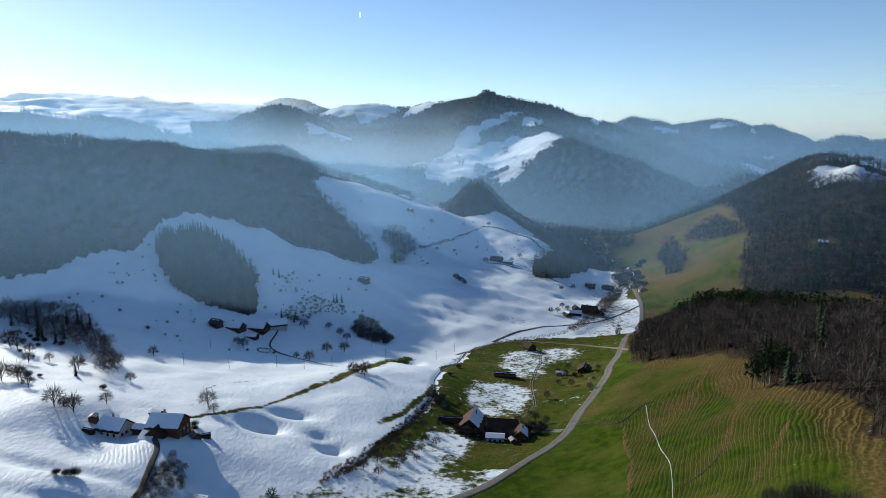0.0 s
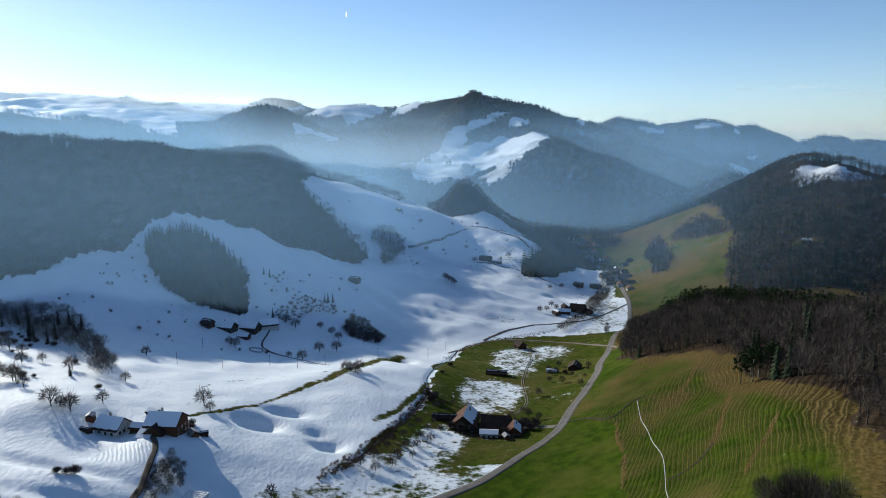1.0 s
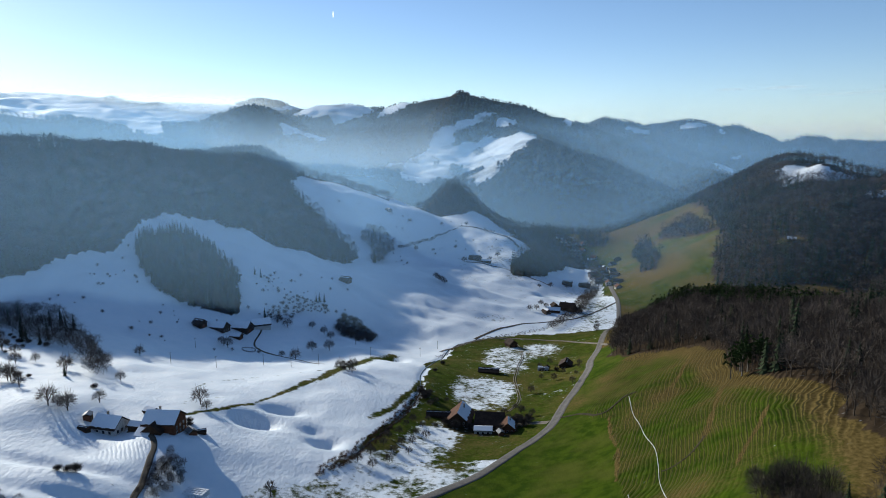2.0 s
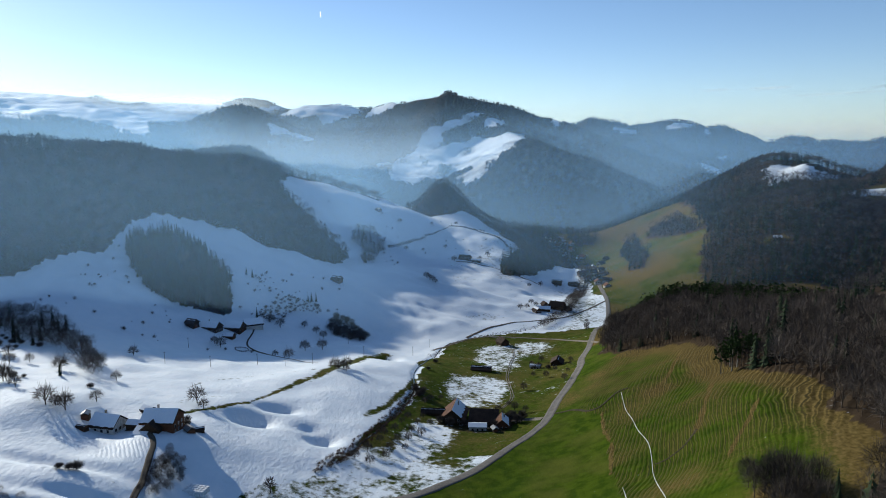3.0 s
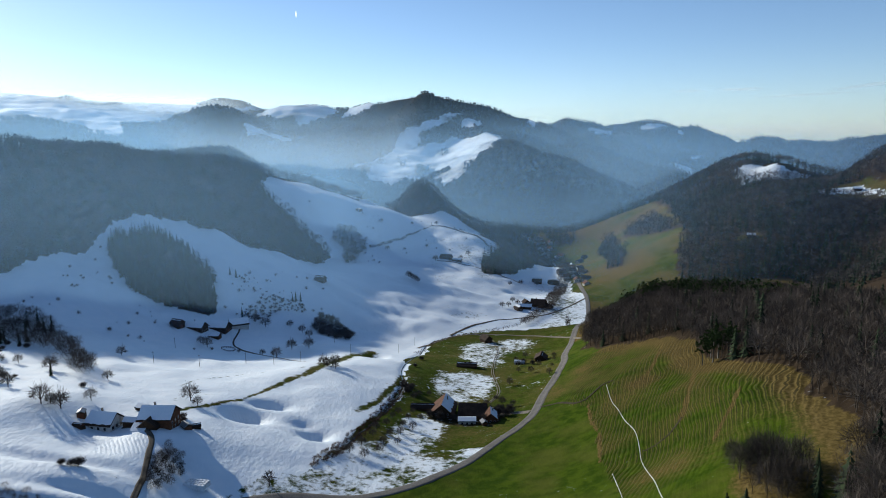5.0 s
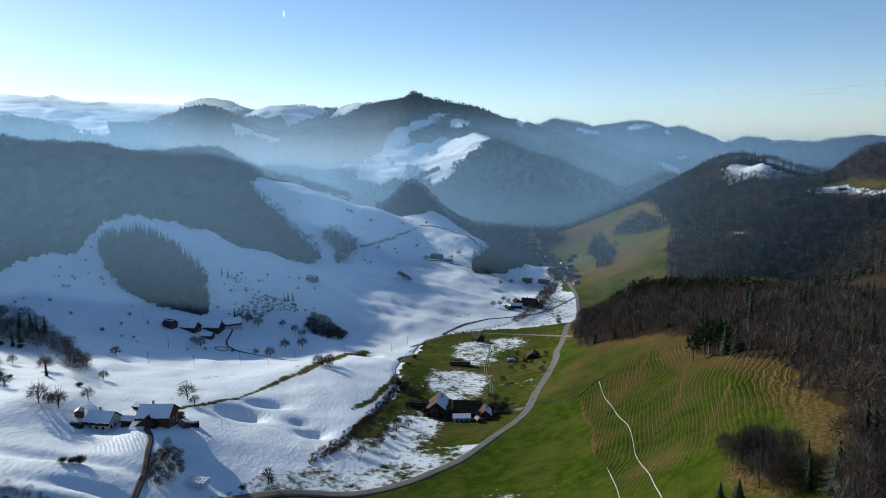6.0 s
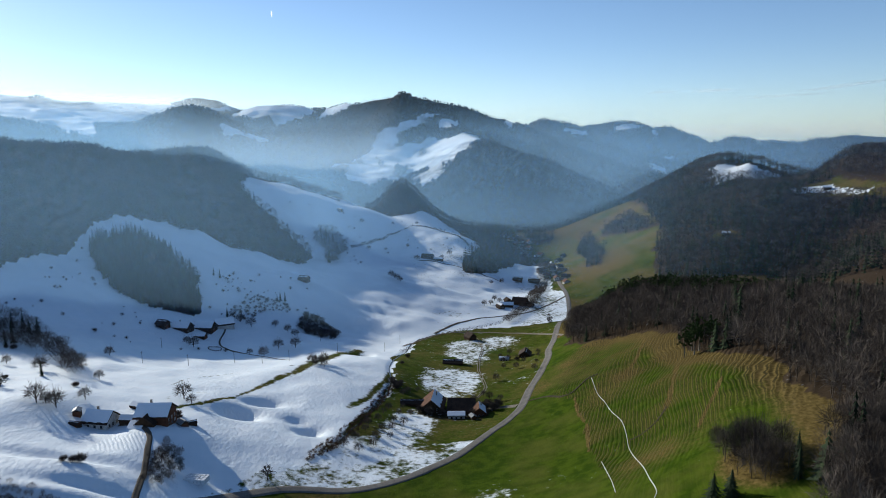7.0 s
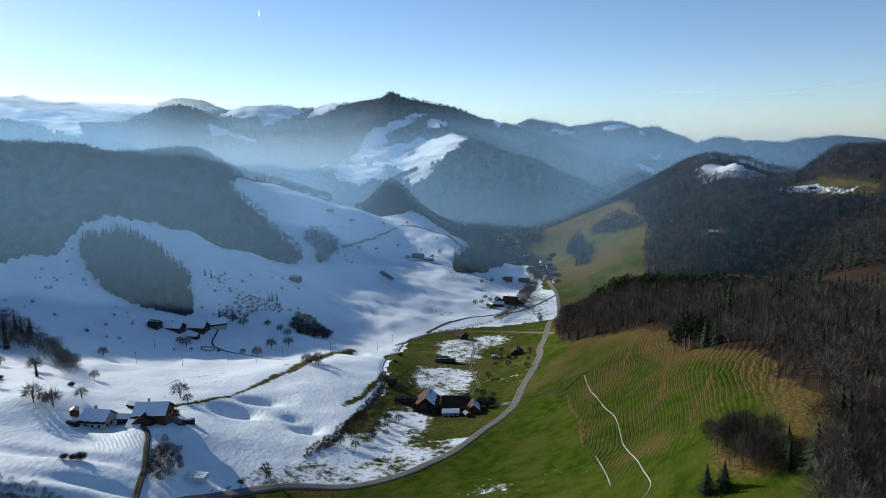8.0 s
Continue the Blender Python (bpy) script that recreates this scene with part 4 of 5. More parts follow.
def far_woods():
    """The wooded mountains: one coarse growth of crowns, thinning with distance."""
    r = np.random.default_rng(77)
    spots = []
    for y0, y1, gap in ((1000, 2100, 12.5), (2100, 3000, 12.5), (3000, 4750, 16.0)):
        gx, gy = np.meshgrid(np.arange(-0.62 * y1, 0.82 * y1, gap), np.arange(y0, y1, gap))
        gx, gy = gx.ravel() + r.uniform(-0.5, 0.5, gx.size) * gap, gy.ravel() + r.uniform(-0.5, 0.5, gy.size) * gap
        spots.append(np.c_[gx, gy][np.abs(gx / gy - 0.1) < 0.72])
    spots = np.concatenate(spots)
    snow, dry, woodland, _ = cover(spots[:, 0], spots[:, 1])
    keep = (woodland > 0.5) & (snow < 0.5) & (np.hypot(spots[:, 0], spots[:, 1]) < 4850)
    for poly in (WOOD_WEST, WOOD_KNOLL, WOOD_EAST):
        keep &= ~inside(poly, spots[:, 0], spots[:, 1])
    # only slopes that face the valley
    e = 8.0
    d = np.hypot(spots[:, 0], spots[:, 1])
    ux, uy = spots[:, 0] / d, spots[:, 1] / d
    rise = (relief(spots[:, 0] + ux * e, spots[:, 1] + uy * e) - relief(spots[:, 0] - ux * e, spots[:, 1] - uy * e)) / (2 * e)
    keep &= rise > -0.32
    spots = spots[keep]
    fir = r.uniform(0, 1, len(spots)) < 0.5 + 0.6 * ripple(spots[:, 0], spots[:, 1], 160, 5)
    tiny_fir = [spruce_shape(rng, 2, 4, 0.24) for _ in range(3)]
    tiny_bare = []
    for _ in range(4):
        s = Soup()
        for k in range(7):
            a = k * 0.9 + rng.uniform(0, 0.5)
            q = np.array((0.30 * math.cos(a), 0.30 * math.sin(a), rng.uniform(0.35, 0.75)))
            r2 = np.array((0.34 * math.cos(a + 0.8), 0.34 * math.sin(a + 0.8), rng.uniform(0.35, 0.75)))
            s.tri(np.array((0, 0, -0.1)), q, r2)
            s.tri(q, r2, np.array((rng.uniform(-0.1, 0.1), rng.uniform(-0.1, 0.1), 1.0)))
        tiny_bare.append(s.arrays())
    h = r.uniform(16, 25, len(spots)) * np.where(spots[:, 1] > 2900, 0.75, 1.0)
    near = spots[:, 1] < 2050
    plant("slope_spruces", SPRUCES_FAR, spots[fir & near], h[fir & near] * 1.0, NEEDLE, "dark spruces on the nearer mountain slopes", "forest", (0.9, 1.3), 23)
    plant("slope_trees", BARES_FAR, spots[~fir & near], h[~fir & near] * 0.9, TWIG, "bare trees on the nearer mountain slopes", "forest", (0.9, 1.3), 24)
    fir_far, bare_far = fir & ~near, ~fir & ~near
    plant("mountain_spruces", tiny_fir, spots[fir_far], h[fir_far] * 1.1, NEEDLE, "dark spruce forest on far mountain slopes", "forest", (0.9, 1.4), 21)
    plant("mountain_trees", tiny_bare, spots[bare_far], h[bare_far] * 0.9, TWIG, "bare broadleaved forest on far mountain slopes", "forest", (0.9, 1.3), 22)
    return len(spots)


far_woods()


# ---- buildings ----
def part(name, bm, material, parent, label=""):
    """Link a bmesh as one mesh object under a thing or a part."""
    me = bpy.data.meshes.new(name)
    bm.normal_update()
    bm.to_mesh(me)
    bm.free()
    me.materials.append(material)
    ob = new(name, me)
    ob.parent = parent
    return tagged(ob, label)


def box(bm, x0, y0, z0, x1, y1, z1):
    v = [bm.verts.new(p) for p in ((x0, y0, z0), (x1, y0, z0), (x1, y1, z0), (x0, y1, z0), (x0, y0, z1), (x1, y0, z1), (x1, y1, z1), (x0, y1, z1))]
    for f in ((0, 3, 2, 1), (4, 5, 6, 7), (0, 1, 5, 4), (1, 2, 6, 5), (2, 3, 7, 6), (3, 0, 4, 7)):
        bm.faces.new([v[i] for i in f])
    return bm


def prism(bm, outline, y0, y1):
    """An outline in x and z, drawn out along y."""
    a, b = [bm.verts.new((x, y0, z)) for x, z in outline], [bm.verts.new((x, y1, z)) for x, z in outline]
    n = len(outline)
    bm.faces.new(a)
    bm.faces.new(b[::-1])
    for i in range(n):
        bm.faces.new((a[i], b[i], b[(i + 1) % n], a[(i + 1) % n]))
    return bm


def thing(name, x, y, turn, label, category, group="", foot=4.0, sink=0.0):
    """An Empty on the ground that carries a thing's parts."""
    ring = [(x + foot * math.cos(a), y + foot * math.sin(a)) for a in np.arange(8) * math.pi / 4]
    z = float(np.min(ground_z(np.array([p[0] for p in ring]), np.array([p[1] for p in ring])))) if foot else float(ground_z(x, y))
    ob = new(name)
    ob.empty_display_size = 1
    ob.matrix_world = pose(x, y, z - sink, 0, 0, turn)
    return tagged(ob, label, category, group)


def house(name, x, y, turn, long, wide, eave, rise, wall, roof, label, snow=(0, 0), category="house", group="", chimney=True, windows=True, seed=0, out=0.9):
    """A gabled building; the ridge runs along its own y. snow: how much of each roof side, towards -x and +x, is white."""
    r = random.Random(seed * 31 + int(x * 7 + y))
    root = thing(name, x, y, turn, label, category, group, 0.45 * max(long, wide))
    w, l = wide / 2, long / 2
    part("wall", prism(bmesh.new(), ((-w, -1.2), (w, -1.2), (w, eave), (0, eave + rise), (-w, eave)), -l, l), wall, root)
    k = rise / w
    th = 0.35
    top = eave + rise + 0.12
    edge = w + out
    outline = ((-edge, top - k * edge), (0, top), (edge, top - k * edge), (edge, top - k * edge + th), (0, top + th * 1.25), (-edge, top - k * edge + th))
    roof_ob = part("roof", prism(bmesh.new(), outline, -l - out, l + out), roof, root)
    for side, amount in zip((-1, 1), snow):
        if amount <= 0:
            continue
        # a slab of snow with a ragged lower edge
        bm = bmesh.new()
        cols = 12
        rows_v = []
        for i in range(cols + 1):
            yy = -l - out + 0.1 + (2 * (l + out) - 0.2) * i / cols
            reach = edge * min(0.98, amount * (1 + r.uniform(-1, 0.7) * (0.10 if amount < 0.8 else 0.04)))
            start = 0.0 if amount > 0.4 else edge * r.uniform(0.15, 0.3)
            line = []
            for xx, dz in ((start, 0.0), (start, 0.16), (reach, 0.16), (reach, 0.0)):
                line.append(bm.verts.new((side * xx, yy, top + th - k * xx + 0.03 + dz)))
            rows_v.append(line)
        for a, b in zip(rows_v[:-1], rows_v[1:]):
            for j in range(3):
                bm.faces.new((a[j], a[j + 1], b[j + 1], b[j]))
        bm.faces.new(rows_v[0])
        bm.faces.new(rows_v[-1][::-1])
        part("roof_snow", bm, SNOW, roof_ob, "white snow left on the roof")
    if chimney:
        bm = box(bmesh.new(), w * 0.25, l * 0.3, eave + rise * 0.4, w * 0.25 + 0.8, l * 0.3 + 0.8, eave + rise + 1.3)
        box(bm, w * 0.25 - 0.12, l * 0.3 - 0.12, eave + rise + 1.3, w * 0.25 + 0.92, l * 0.3 + 0.92, eave + rise + 1.45)
        part("chimney", bm, STONE, root)
    if windows:
        for end in (-1, 1):
            for i in range(3):
                for j in range(2 if eave > 4.5 else 1):
                    cx, cz = (i - 1) * wide * 0.28, 1.7 + j * 2.6
                    yy = end * (l + 0.03)
                    frame_ob = part("window", box(bmesh.new(), cx - 0.62, yy - 0.06, cz - 0.75, cx + 0.62, yy + 0.06, cz + 0.75), RENDER_WALL if wall != RENDER_WALL else TIMBER, root)
                    part("pane", box(bmesh.new(), cx - 0.48, yy - 0.09, cz - 0.6, cx + 0.48, yy + 0.09, cz + 0.6), GLASS, frame_ob)
        for side in (-1, 1):
            for i in range(3):
                cy, xx = (i - 1) * long * 0.28, side * (w + 0.03)
                frame_ob = part("window", box(bmesh.new(), xx - 0.06, cy - 0.62, 1.0, xx + 0.06, cy + 0.62, 2.5), RENDER_WALL if wall != RENDER_WALL else TIMBER, root)
                part("pane", box(bmesh.new(), xx - 0.09, cy - 0.48, 1.15, xx + 0.09, cy + 0.48, 2.35), GLASS, frame_ob)
    else:
        part("door", box(bmesh.new(), -1.6, -l - 0.1, -0.2, 1.6, -l + 0.05, min(3.2, eave)), TIMBER_RED if wall == TIMBER else TIMBER, root, "wide wooden barn door")
    return root


def lean_to(root, x0, y0, x1, y1, low, high, roof, wall, snow=False):
    """A low annex with a single-pitch roof, part of its building."""
    bm = prism(bmesh.new(), ((x0, -1), (x1, -1), (x1, high), (x0, low)), y0, y1)
    part("annex", bm, wall, root)
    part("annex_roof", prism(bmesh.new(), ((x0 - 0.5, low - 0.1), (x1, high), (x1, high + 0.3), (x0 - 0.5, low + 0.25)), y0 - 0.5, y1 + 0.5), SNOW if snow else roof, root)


def cross_gable(root, y, wide, reach, eave, rise, roof, wall, side=1, snow=0.0):
    """A gabled bay that stands out from the long side of a building."""
    def turned(bm):
        bmesh.ops.rotate(bm, verts=bm.verts, matrix=Matrix.Rotation(-side * math.pi / 2, 3, "Z"), cent=(0, 0, 0))
        bmesh.ops.translate(bm, verts=bm.verts, vec=(0, y, 0))
        return bm
    w = wide / 2
    part("bay", turned(prism(bmesh.new(), ((-w, -1), (w, -1), (w, eave), (0, eave + rise), (-w, eave)), 0, reach)), wall, root)
    e, k, top = w + 0.6, rise / w, eave + rise + 0.1
    part("bay_roof", turned(prism(bmesh.new(), ((-e, top - k * e), (0, top), (e, top - k * e), (e, top - k * e + 0.3), (0, top + 0.36), (-e, top - k * e + 0.3)), 0, reach + 0.6)), roof, root)


# the farm by the road
house("farmhouse", 17, 401, -14, 18, 14, 5.0, 6.0, TIMBER, TILE, "large timber farmhouse under a red-brown tiled roof half covered in snow", (0.0, 0.72), seed=1, out=1.4)
barn_a = house("barn", 36, 395, 78, 17, 12, 4.6, 5.2, TIMBER, TILE_DARK, "big dark timber barn beside the tiled farmhouse", (0.0, 0.0), "barn", "", False, False, 2, 1.2)
house("cottage", 46, 384, -8, 10, 9, 3.4, 3.6, TIMBER_RED, TILE, "small farm cottage with snow on one roof side", (0.0, 0.85), seed=3)
house("shed", 30, 380, 82, 11, 6.5, 3.2, 1.3, RENDER_WALL, TIN, "low shed with a snow-covered roof in the farmyard", (0.97, 0.97), "shed", "", False, True, 4, 0.5)
house("shed", 3, 407, 80, 15, 6, 3.0, 2.0, TIMBER, TILE_DARK, "long low timber shed with a dark roof", (0.25, 0), "shed", "", False, False, 5, 0.6)
house("shed", 40, 374, 15, 4, 3.4, 2.3, 1.0, TIMBER, TIN, "tiny dark timber hut at the edge of the yard", (0, 0), "shed", "", False, False, 6, 0.4)
# on the thawed meadows
house("barn", 88, 659, 25, 10, 9.5, 4.6, 3.8, TIMBER, TILE_DARK, "lone dark timber field barn on a patchy meadow", (0, 0.0), "barn", "", False, False, 7, 0.8)
shed_m = house("shed", 51, 537, 76, 17, 9, 3.0, 2.2, TIMBER, TILE_DARK, "long low field shed with a dark roof and patches of snow", (0.3, 0.25), "shed", "", False, False, 8, 0.6)
lean_to(shed_m, 4, -4, 8, 6, 2.0, 2.6, TIN, TIMBER)
house("chalet", 122, 554, -20, 11, 10, 4.2, 3.6, TIMBER, TILE_DARK, "dark timber house with a white gable bay beside the road", (0, 0.2), seed=9, out=1.0)
house("shed", 101, 549, 70, 9, 6, 2.6, 1.4, RENDER_WALL, TIN, "small pale garden shed in an orchard", (0.6, 0.5), "shed", "", False, True, 10, 0.4)
# the snowy farm on the western slope
farm_w = house("farmhouse", -134, 302, 82, 15.5, 12, 7.0, 4.2, TIMBER_RED, TILE_DARK, "large red-brown timber farmhouse with a snow-covered roof", (0.98, 0.98), seed=11, out=0.9)
cross_gable(farm_w, 2.0, 9, 9.5, 4.6, 3.4, TILE_DARK, TIMBER, -1)
lean_to(farm_w, -11, 3, -6, 9.5, 3.2, 5.2, TILE_DARK, TIMBER, True)
house("farmhouse", -161, 304, 72, 13, 10, 4.0, 4.0, RENDER_WALL, TILE_DARK, "pale rendered farmhouse with snow on its long roof", (0.9, 0.82), seed=12, out=1.0)
house("shed", -174, 309, 10, 4, 3.5, 3.4, 0.8, TIMBER, TIN, "small upright timber hut in snow", (0, 0), "shed", "", False, False, 13, 0.3)
house("shed", -148, 303, 78, 6.5, 5, 2.8, 1.6, TIMBER, TILE_DARK, "narrow dark shed between the two snowy farmhouses", (0.9, 0.9), "shed", "", False, False, 21, 0.4)
house("shed", -122, 303, 40, 5, 4, 2.2, 1.2, TIMBER, TIN, "small dark lean shed beside the timber farmhouse", (0.0, 0.3), "shed", "", False, False, 22, 0.3)
house("shed", -118, 306, 110, 4, 3, 1.8, 0.9, TIMBER, TILE_DARK, "low dark wood store at the yard's end", (0.4, 0.0), "shed", "", False, False, 23, 0.3)
house("shed", -171, 298, 70, 5, 3.4, 1.9, 0.9, TIMBER_RED, TILE_DARK, "low timber rack in front of the pale farmhouse", (0.3, 0.0), "shed", "", False, False, 24, 0.3)
house("shed", -150, 326, 60, 7, 5, 2.5, 1.5, TIMBER, TILE_DARK, "small dark shed behind the snowy farm", (0.9, 0.6), "shed", "", False, False, 14, 0.4)
# the farm in the ridge's shade
house("farmhouse", -198, 606, 70, 17, 12, 4.4, 4.8, TIMBER, TILE_DARK, "timber farmhouse in shade with snow on its roof", (0.84, 0.86), seed=15)
house("barn", -180, 618, 72, 19, 13, 4.8, 5.2, TIMBER, TILE_DARK, "timber barn with a snow-covered roof in the ridge's shade", (0.85, 0.84), "barn", "", False, False, 16)
house("barn", -164, 630, 108, 17, 12, 5.4, 5.0, RENDER_WALL, TILE_DARK, "pale barn with a steep snowy roof beside a lane", (0.86, 0.84), "barn", "", False, False, 17)
house("shed", -184, 600, 75, 18, 7, 3.2, 2.2, TIMBER, TILE_DARK, "low timber shed in front of the shaded farm", (0.9, 0.5), "shed", "", False, False, 18)
house("shed", -214, 602, 60, 10, 8, 5.0, 3.0, TIMBER, TILE_DARK, "dark wooden store at the edge of the shaded farm", (0.3, 0.0), "shed", "", False, False, 19)
house("hut", -98, 800, 62, 12, 9, 4.4, 3.6, TIMBER, TILE_DARK, "lone dark timber hay hut on open snow", (0.35, 0.3), "hut", "", False, False, 20)
# the farm on the terrace and the far farms
for i, (bx, by, bt, bl, bw, be, br, s0, s1) in enumerate(((192, 850, 60, 19, 13, 5.5, 5.5, 0, 0), (172, 838, 75, 14, 9, 3.5, 3.0, 0.9, 0.6), (160, 832, 20, 10, 8, 3.6, 3.0, 0.5, 0.7), (204, 842, 15, 9, 8, 3.2, 2.8, 0.0, 0.3), (176, 856, 10, 9, 8, 5.0, 3.0, 0, 0))):
    house("farmhouse", bx, by, bt, bl, bw, be, br, TIMBER, TILE_DARK, "dark timber farm building on the snowy valley terrace", (s0, s1), "house", "terrace farm", i == 0, i != 1, 30 + i)
for i, (bx, by, bt, bl, bw) in enumerate(((235, 1036, 70, 15, 10), (263, 1034, 60, 17, 10))):
    house("barn", bx, by, bt, bl, bw, 4.2, 4.0, TIMBER, TILE_DARK, "dark barn beside the wooded brook", (0.1, 0.0), "barn", "brook barns", False, False, 40 + i)
house("farmhouse", 90, 1098, 65, 19, 13, 4.8, 5.0, TIMBER, TILE_DARK, "far timber farmhouse on a snowy rise", (0.0, 0.3), seed=45)
house("barn", 108, 1090, 70, 15, 8, 3.4, 2.6, TIMBER, TILE_DARK, "low barn beside the far farmhouse", (0.6, 0.2), "barn", "", False, False, 46)
house("hut", -60, 1235, 40, 10, 8, 3.4, 3.0, TIMBER, TILE_DARK, "small timber hut high on a snow shoulder", (0.3, 0.3), "hut", "", False, False, 47)
# the village down the valley
rv = random.Random(12)
VILLAGE = [(323, 1459), (330, 1436), (336, 1416), (348, 1428), (354, 1409), (334, 1394), (351, 1343), (364, 1354), (331, 1182), (319, 1118), (310, 1084), (324, 1090), (304, 1050), (318, 1054), (311, 1012), (299, 1022), (302, 982), (290, 1086), (290, 1052), (359, 1205), (388, 1266), (345, 1450), (318, 1480), (362, 1440), (340, 1470), (328, 1150)]
for i, (bx, by) in enumerate(VILLAGE):
    pale = rv.random() < 0.55
    house("house", bx, by, rv.uniform(0, 180), rv.uniform(10, 15), rv.uniform(8, 11), rv.uniform(4, 5.5), rv.uniform(3, 4.2), RENDER_WALL if pale else TIMBER, TILE if rv.random() < 0.45 else TILE_DARK,
          "village house with pale rendered walls beside the valley road" if pale else "dark timber village house beside the valley road", (0.0, rv.choice((0, 0, 0.5))), "house", "village houses", True, True, 60 + i)
# huts far up on the shelf and the mountain
for i, (bx, by) in enumerate(((492, 846), (690, 905))):
    house("hut", bx, by, 60, 10, 8, 3.4, 3.0, TIMBER, TILE_DARK, "remote timber hut in a clearing among woods", (0.7, 0.4), "hut", "clearing huts", False, False, 90 + i)


# ---- single trees and bushes ----
def mesh_of(name, shape, scale, material, tint=0.5):
    v, f = shape
    return mesh_from(name, v * scale, f, material, False, (("tint", np.full(len(v), tint)),))


def make_tree(name, crown, stem, tall, wide, material, bark, label, category):
    root = new(name)
    root.empty_display_size = 1
    tagged(root, label, category)
    s = np.array((tall * wide, tall * wide, tall), np.float32)
    for key, shape, mat in (("crown", crown, material), ("trunk", stem, bark)):
        ob = new(key, mesh_of(key, shape, s if key == "crown" else np.array((tall, tall, tall), np.float32), mat, 0.5))
        ob.parent = root
    return root


rt = random.Random(9)
FINE = [bare_shape(rt, 11, 340, 0.017, 0.44, 0.08) for _ in range(3)]
GNARL = bare_shape(rt, 9, 120, 0.034, 0.36, 0.22)
FINE_TALL = [bare_shape(rt, 9, 210, 0.010, 0.24, 0.22) for _ in range(3)]
BUSH = [bare_shape(rt, 4, 320, 0.014, 0.46, 0.02, -1.0) for _ in range(3)]
BUSH_DENSE = [bare_shape(rt, 6, 1500, 0.013, 0.50, 0.02, -1.0) for _ in range(2)]
FINE_SLIM = [bare_shape(rt, 8, 330, 0.0056, 0.27, 0.2) for _ in range(4)]
SOFT = [bare_shape(rt, 12, 560, 0.0048, 0.36, 0.08) for _ in range(4)]
SPRUCE_FINE = [spruce_shape(rt, 14, 9, 0.24) for _ in range(2)]
PINE_FINE = [tuft_shape(rt, 46, 0.22, 0.40) for _ in range(3)]
STEM, STEM_THICK = trunk_shape(0.6, 0.022), trunk_shape(0.55, 0.045)


def kinds_of(name, crowns, stem, tall, wide, material, bark, label, category):
    return [make_tree(name, c, stem, tall, wide, material, bark, label, category) for c in crowns]


def settle(kinds, places, group, tall=(0.8, 1.2)):
    """Put the kinds themselves at the first places, and copies at the others."""
    for k, (x, y) in zip(kinds, places):
        k.matrix_world = pose(x, y, float(ground_z(x, y)) - 0.15, 0, 0, rt.uniform(0, 360)) @ Matrix.Scale(rt.uniform(*tall), 4)
        tagged(k, group=group)
    rank_at = places[len(kinds):]
    for x, y in rank_at:
        src = rt.choice(kinds)
        ob = src.copy()
        scene.collection.objects.link(ob)
        for child in src.children:
            c = child.copy()
            scene.collection.objects.link(c)
            c.parent = ob
        ob.matrix_world = pose(x, y, float(ground_z(x, y)) - 0.15, 0, 0, rt.uniform(0, 360)) @ Matrix.Scale(rt.uniform(*tall), 4)


ORCHARD = [(-30, 338), (-24, 330), (-36, 322), (-20, 345), (-28, 352), (-14, 350), (-22, 362), (-12, 366), (-18, 376), (-8, 380), (-14, 390), (-4, 396), (-26, 318), (-16, 333), (-6, 362), (0, 384), (2, 432), (10, 440), (-2, 424), (20, 436), (-42, 312), (-34, 308)]
settle(kinds_of("fruit_tree", FINE, STEM, 7.0, 1.0, TWIG, BARK, "small bare fruit tree in a thawing orchard", "tree"), ORCHARD, "orchard trees", (0.7, 1.15))
MEADOW_TREES = [(100, 500), (112, 520), (118, 500), (92, 512), (98, 540), (60, 418), (66, 408), (50, 408), (58, 430), (76, 470), (132, 545), (128, 530), (205, 745), (198, 730), (210, 770), (190, 700), (108, 470), (52, 400), (56, 396), (48, 415), (100, 560), (112, 575)]
settle(kinds_of("orchard_tree", FINE, STEM, 8.0, 0.85, TWIG, BARK, "leafless orchard tree on olive meadow grass", "tree"), MEADOW_TREES, "meadow trees", (0.65, 1.2))
WEST_TREES = [(-192, 308), (-189, 311), (-186, 315), (-184, 310), (-237, 351), (-222, 336), (-257, 413), (-190, 382), (-300, 440), (-288, 430), (-262, 400), (-236, 352), (-242, 345), (-230, 398), (-312, 468), (-276, 424), (-134, 354), (-128, 346), (-128, 548), (-114, 536), (-106, 573), (-91, 577), (-186, 572), (-66, 474), (-68, 470), (-60, 478), (-152, 650), (-140, 640), (-118, 655), (-104, 640), (-96, 628), (-88, 655), (-215, 470), (-178, 330), (-59, 462), (-62, 474), (-179, 566)]
settle(kinds_of("bare_tree", FINE, STEM, 13.5, 0.95, TWIG, BARK, "leafless tree standing in snow", "tree"), WEST_TREES, "trees in the snow", (0.6, 1.2))
TERRACE_TREES = [(22, 930), (26, 920), (18, 940), (30, 915), (-10, 1130), (20, 1140), (60, 1150), (98, 1108), (116, 1100), (70, 1080), (130, 1110), (-115, 1100), (-100, 1130), (-130, 1060), (40, 1240), (90, 1280), (140, 1300), (178, 1260), (-60, 1160), (-20, 1210), (150, 850), (165, 860), (210, 850), (140, 842), (230, 1020), (200, 1000), (180, 990), (160, 870), (-150, 1090), (-160, 1060)]
settle(kinds_of("field_tree", FINE, STEM, 11.0, 1.0, TWIG, BARK, "bare tree scattered over a snowy terrace", "tree"), TERRACE_TREES, "trees on the terrace", (0.6, 1.3))
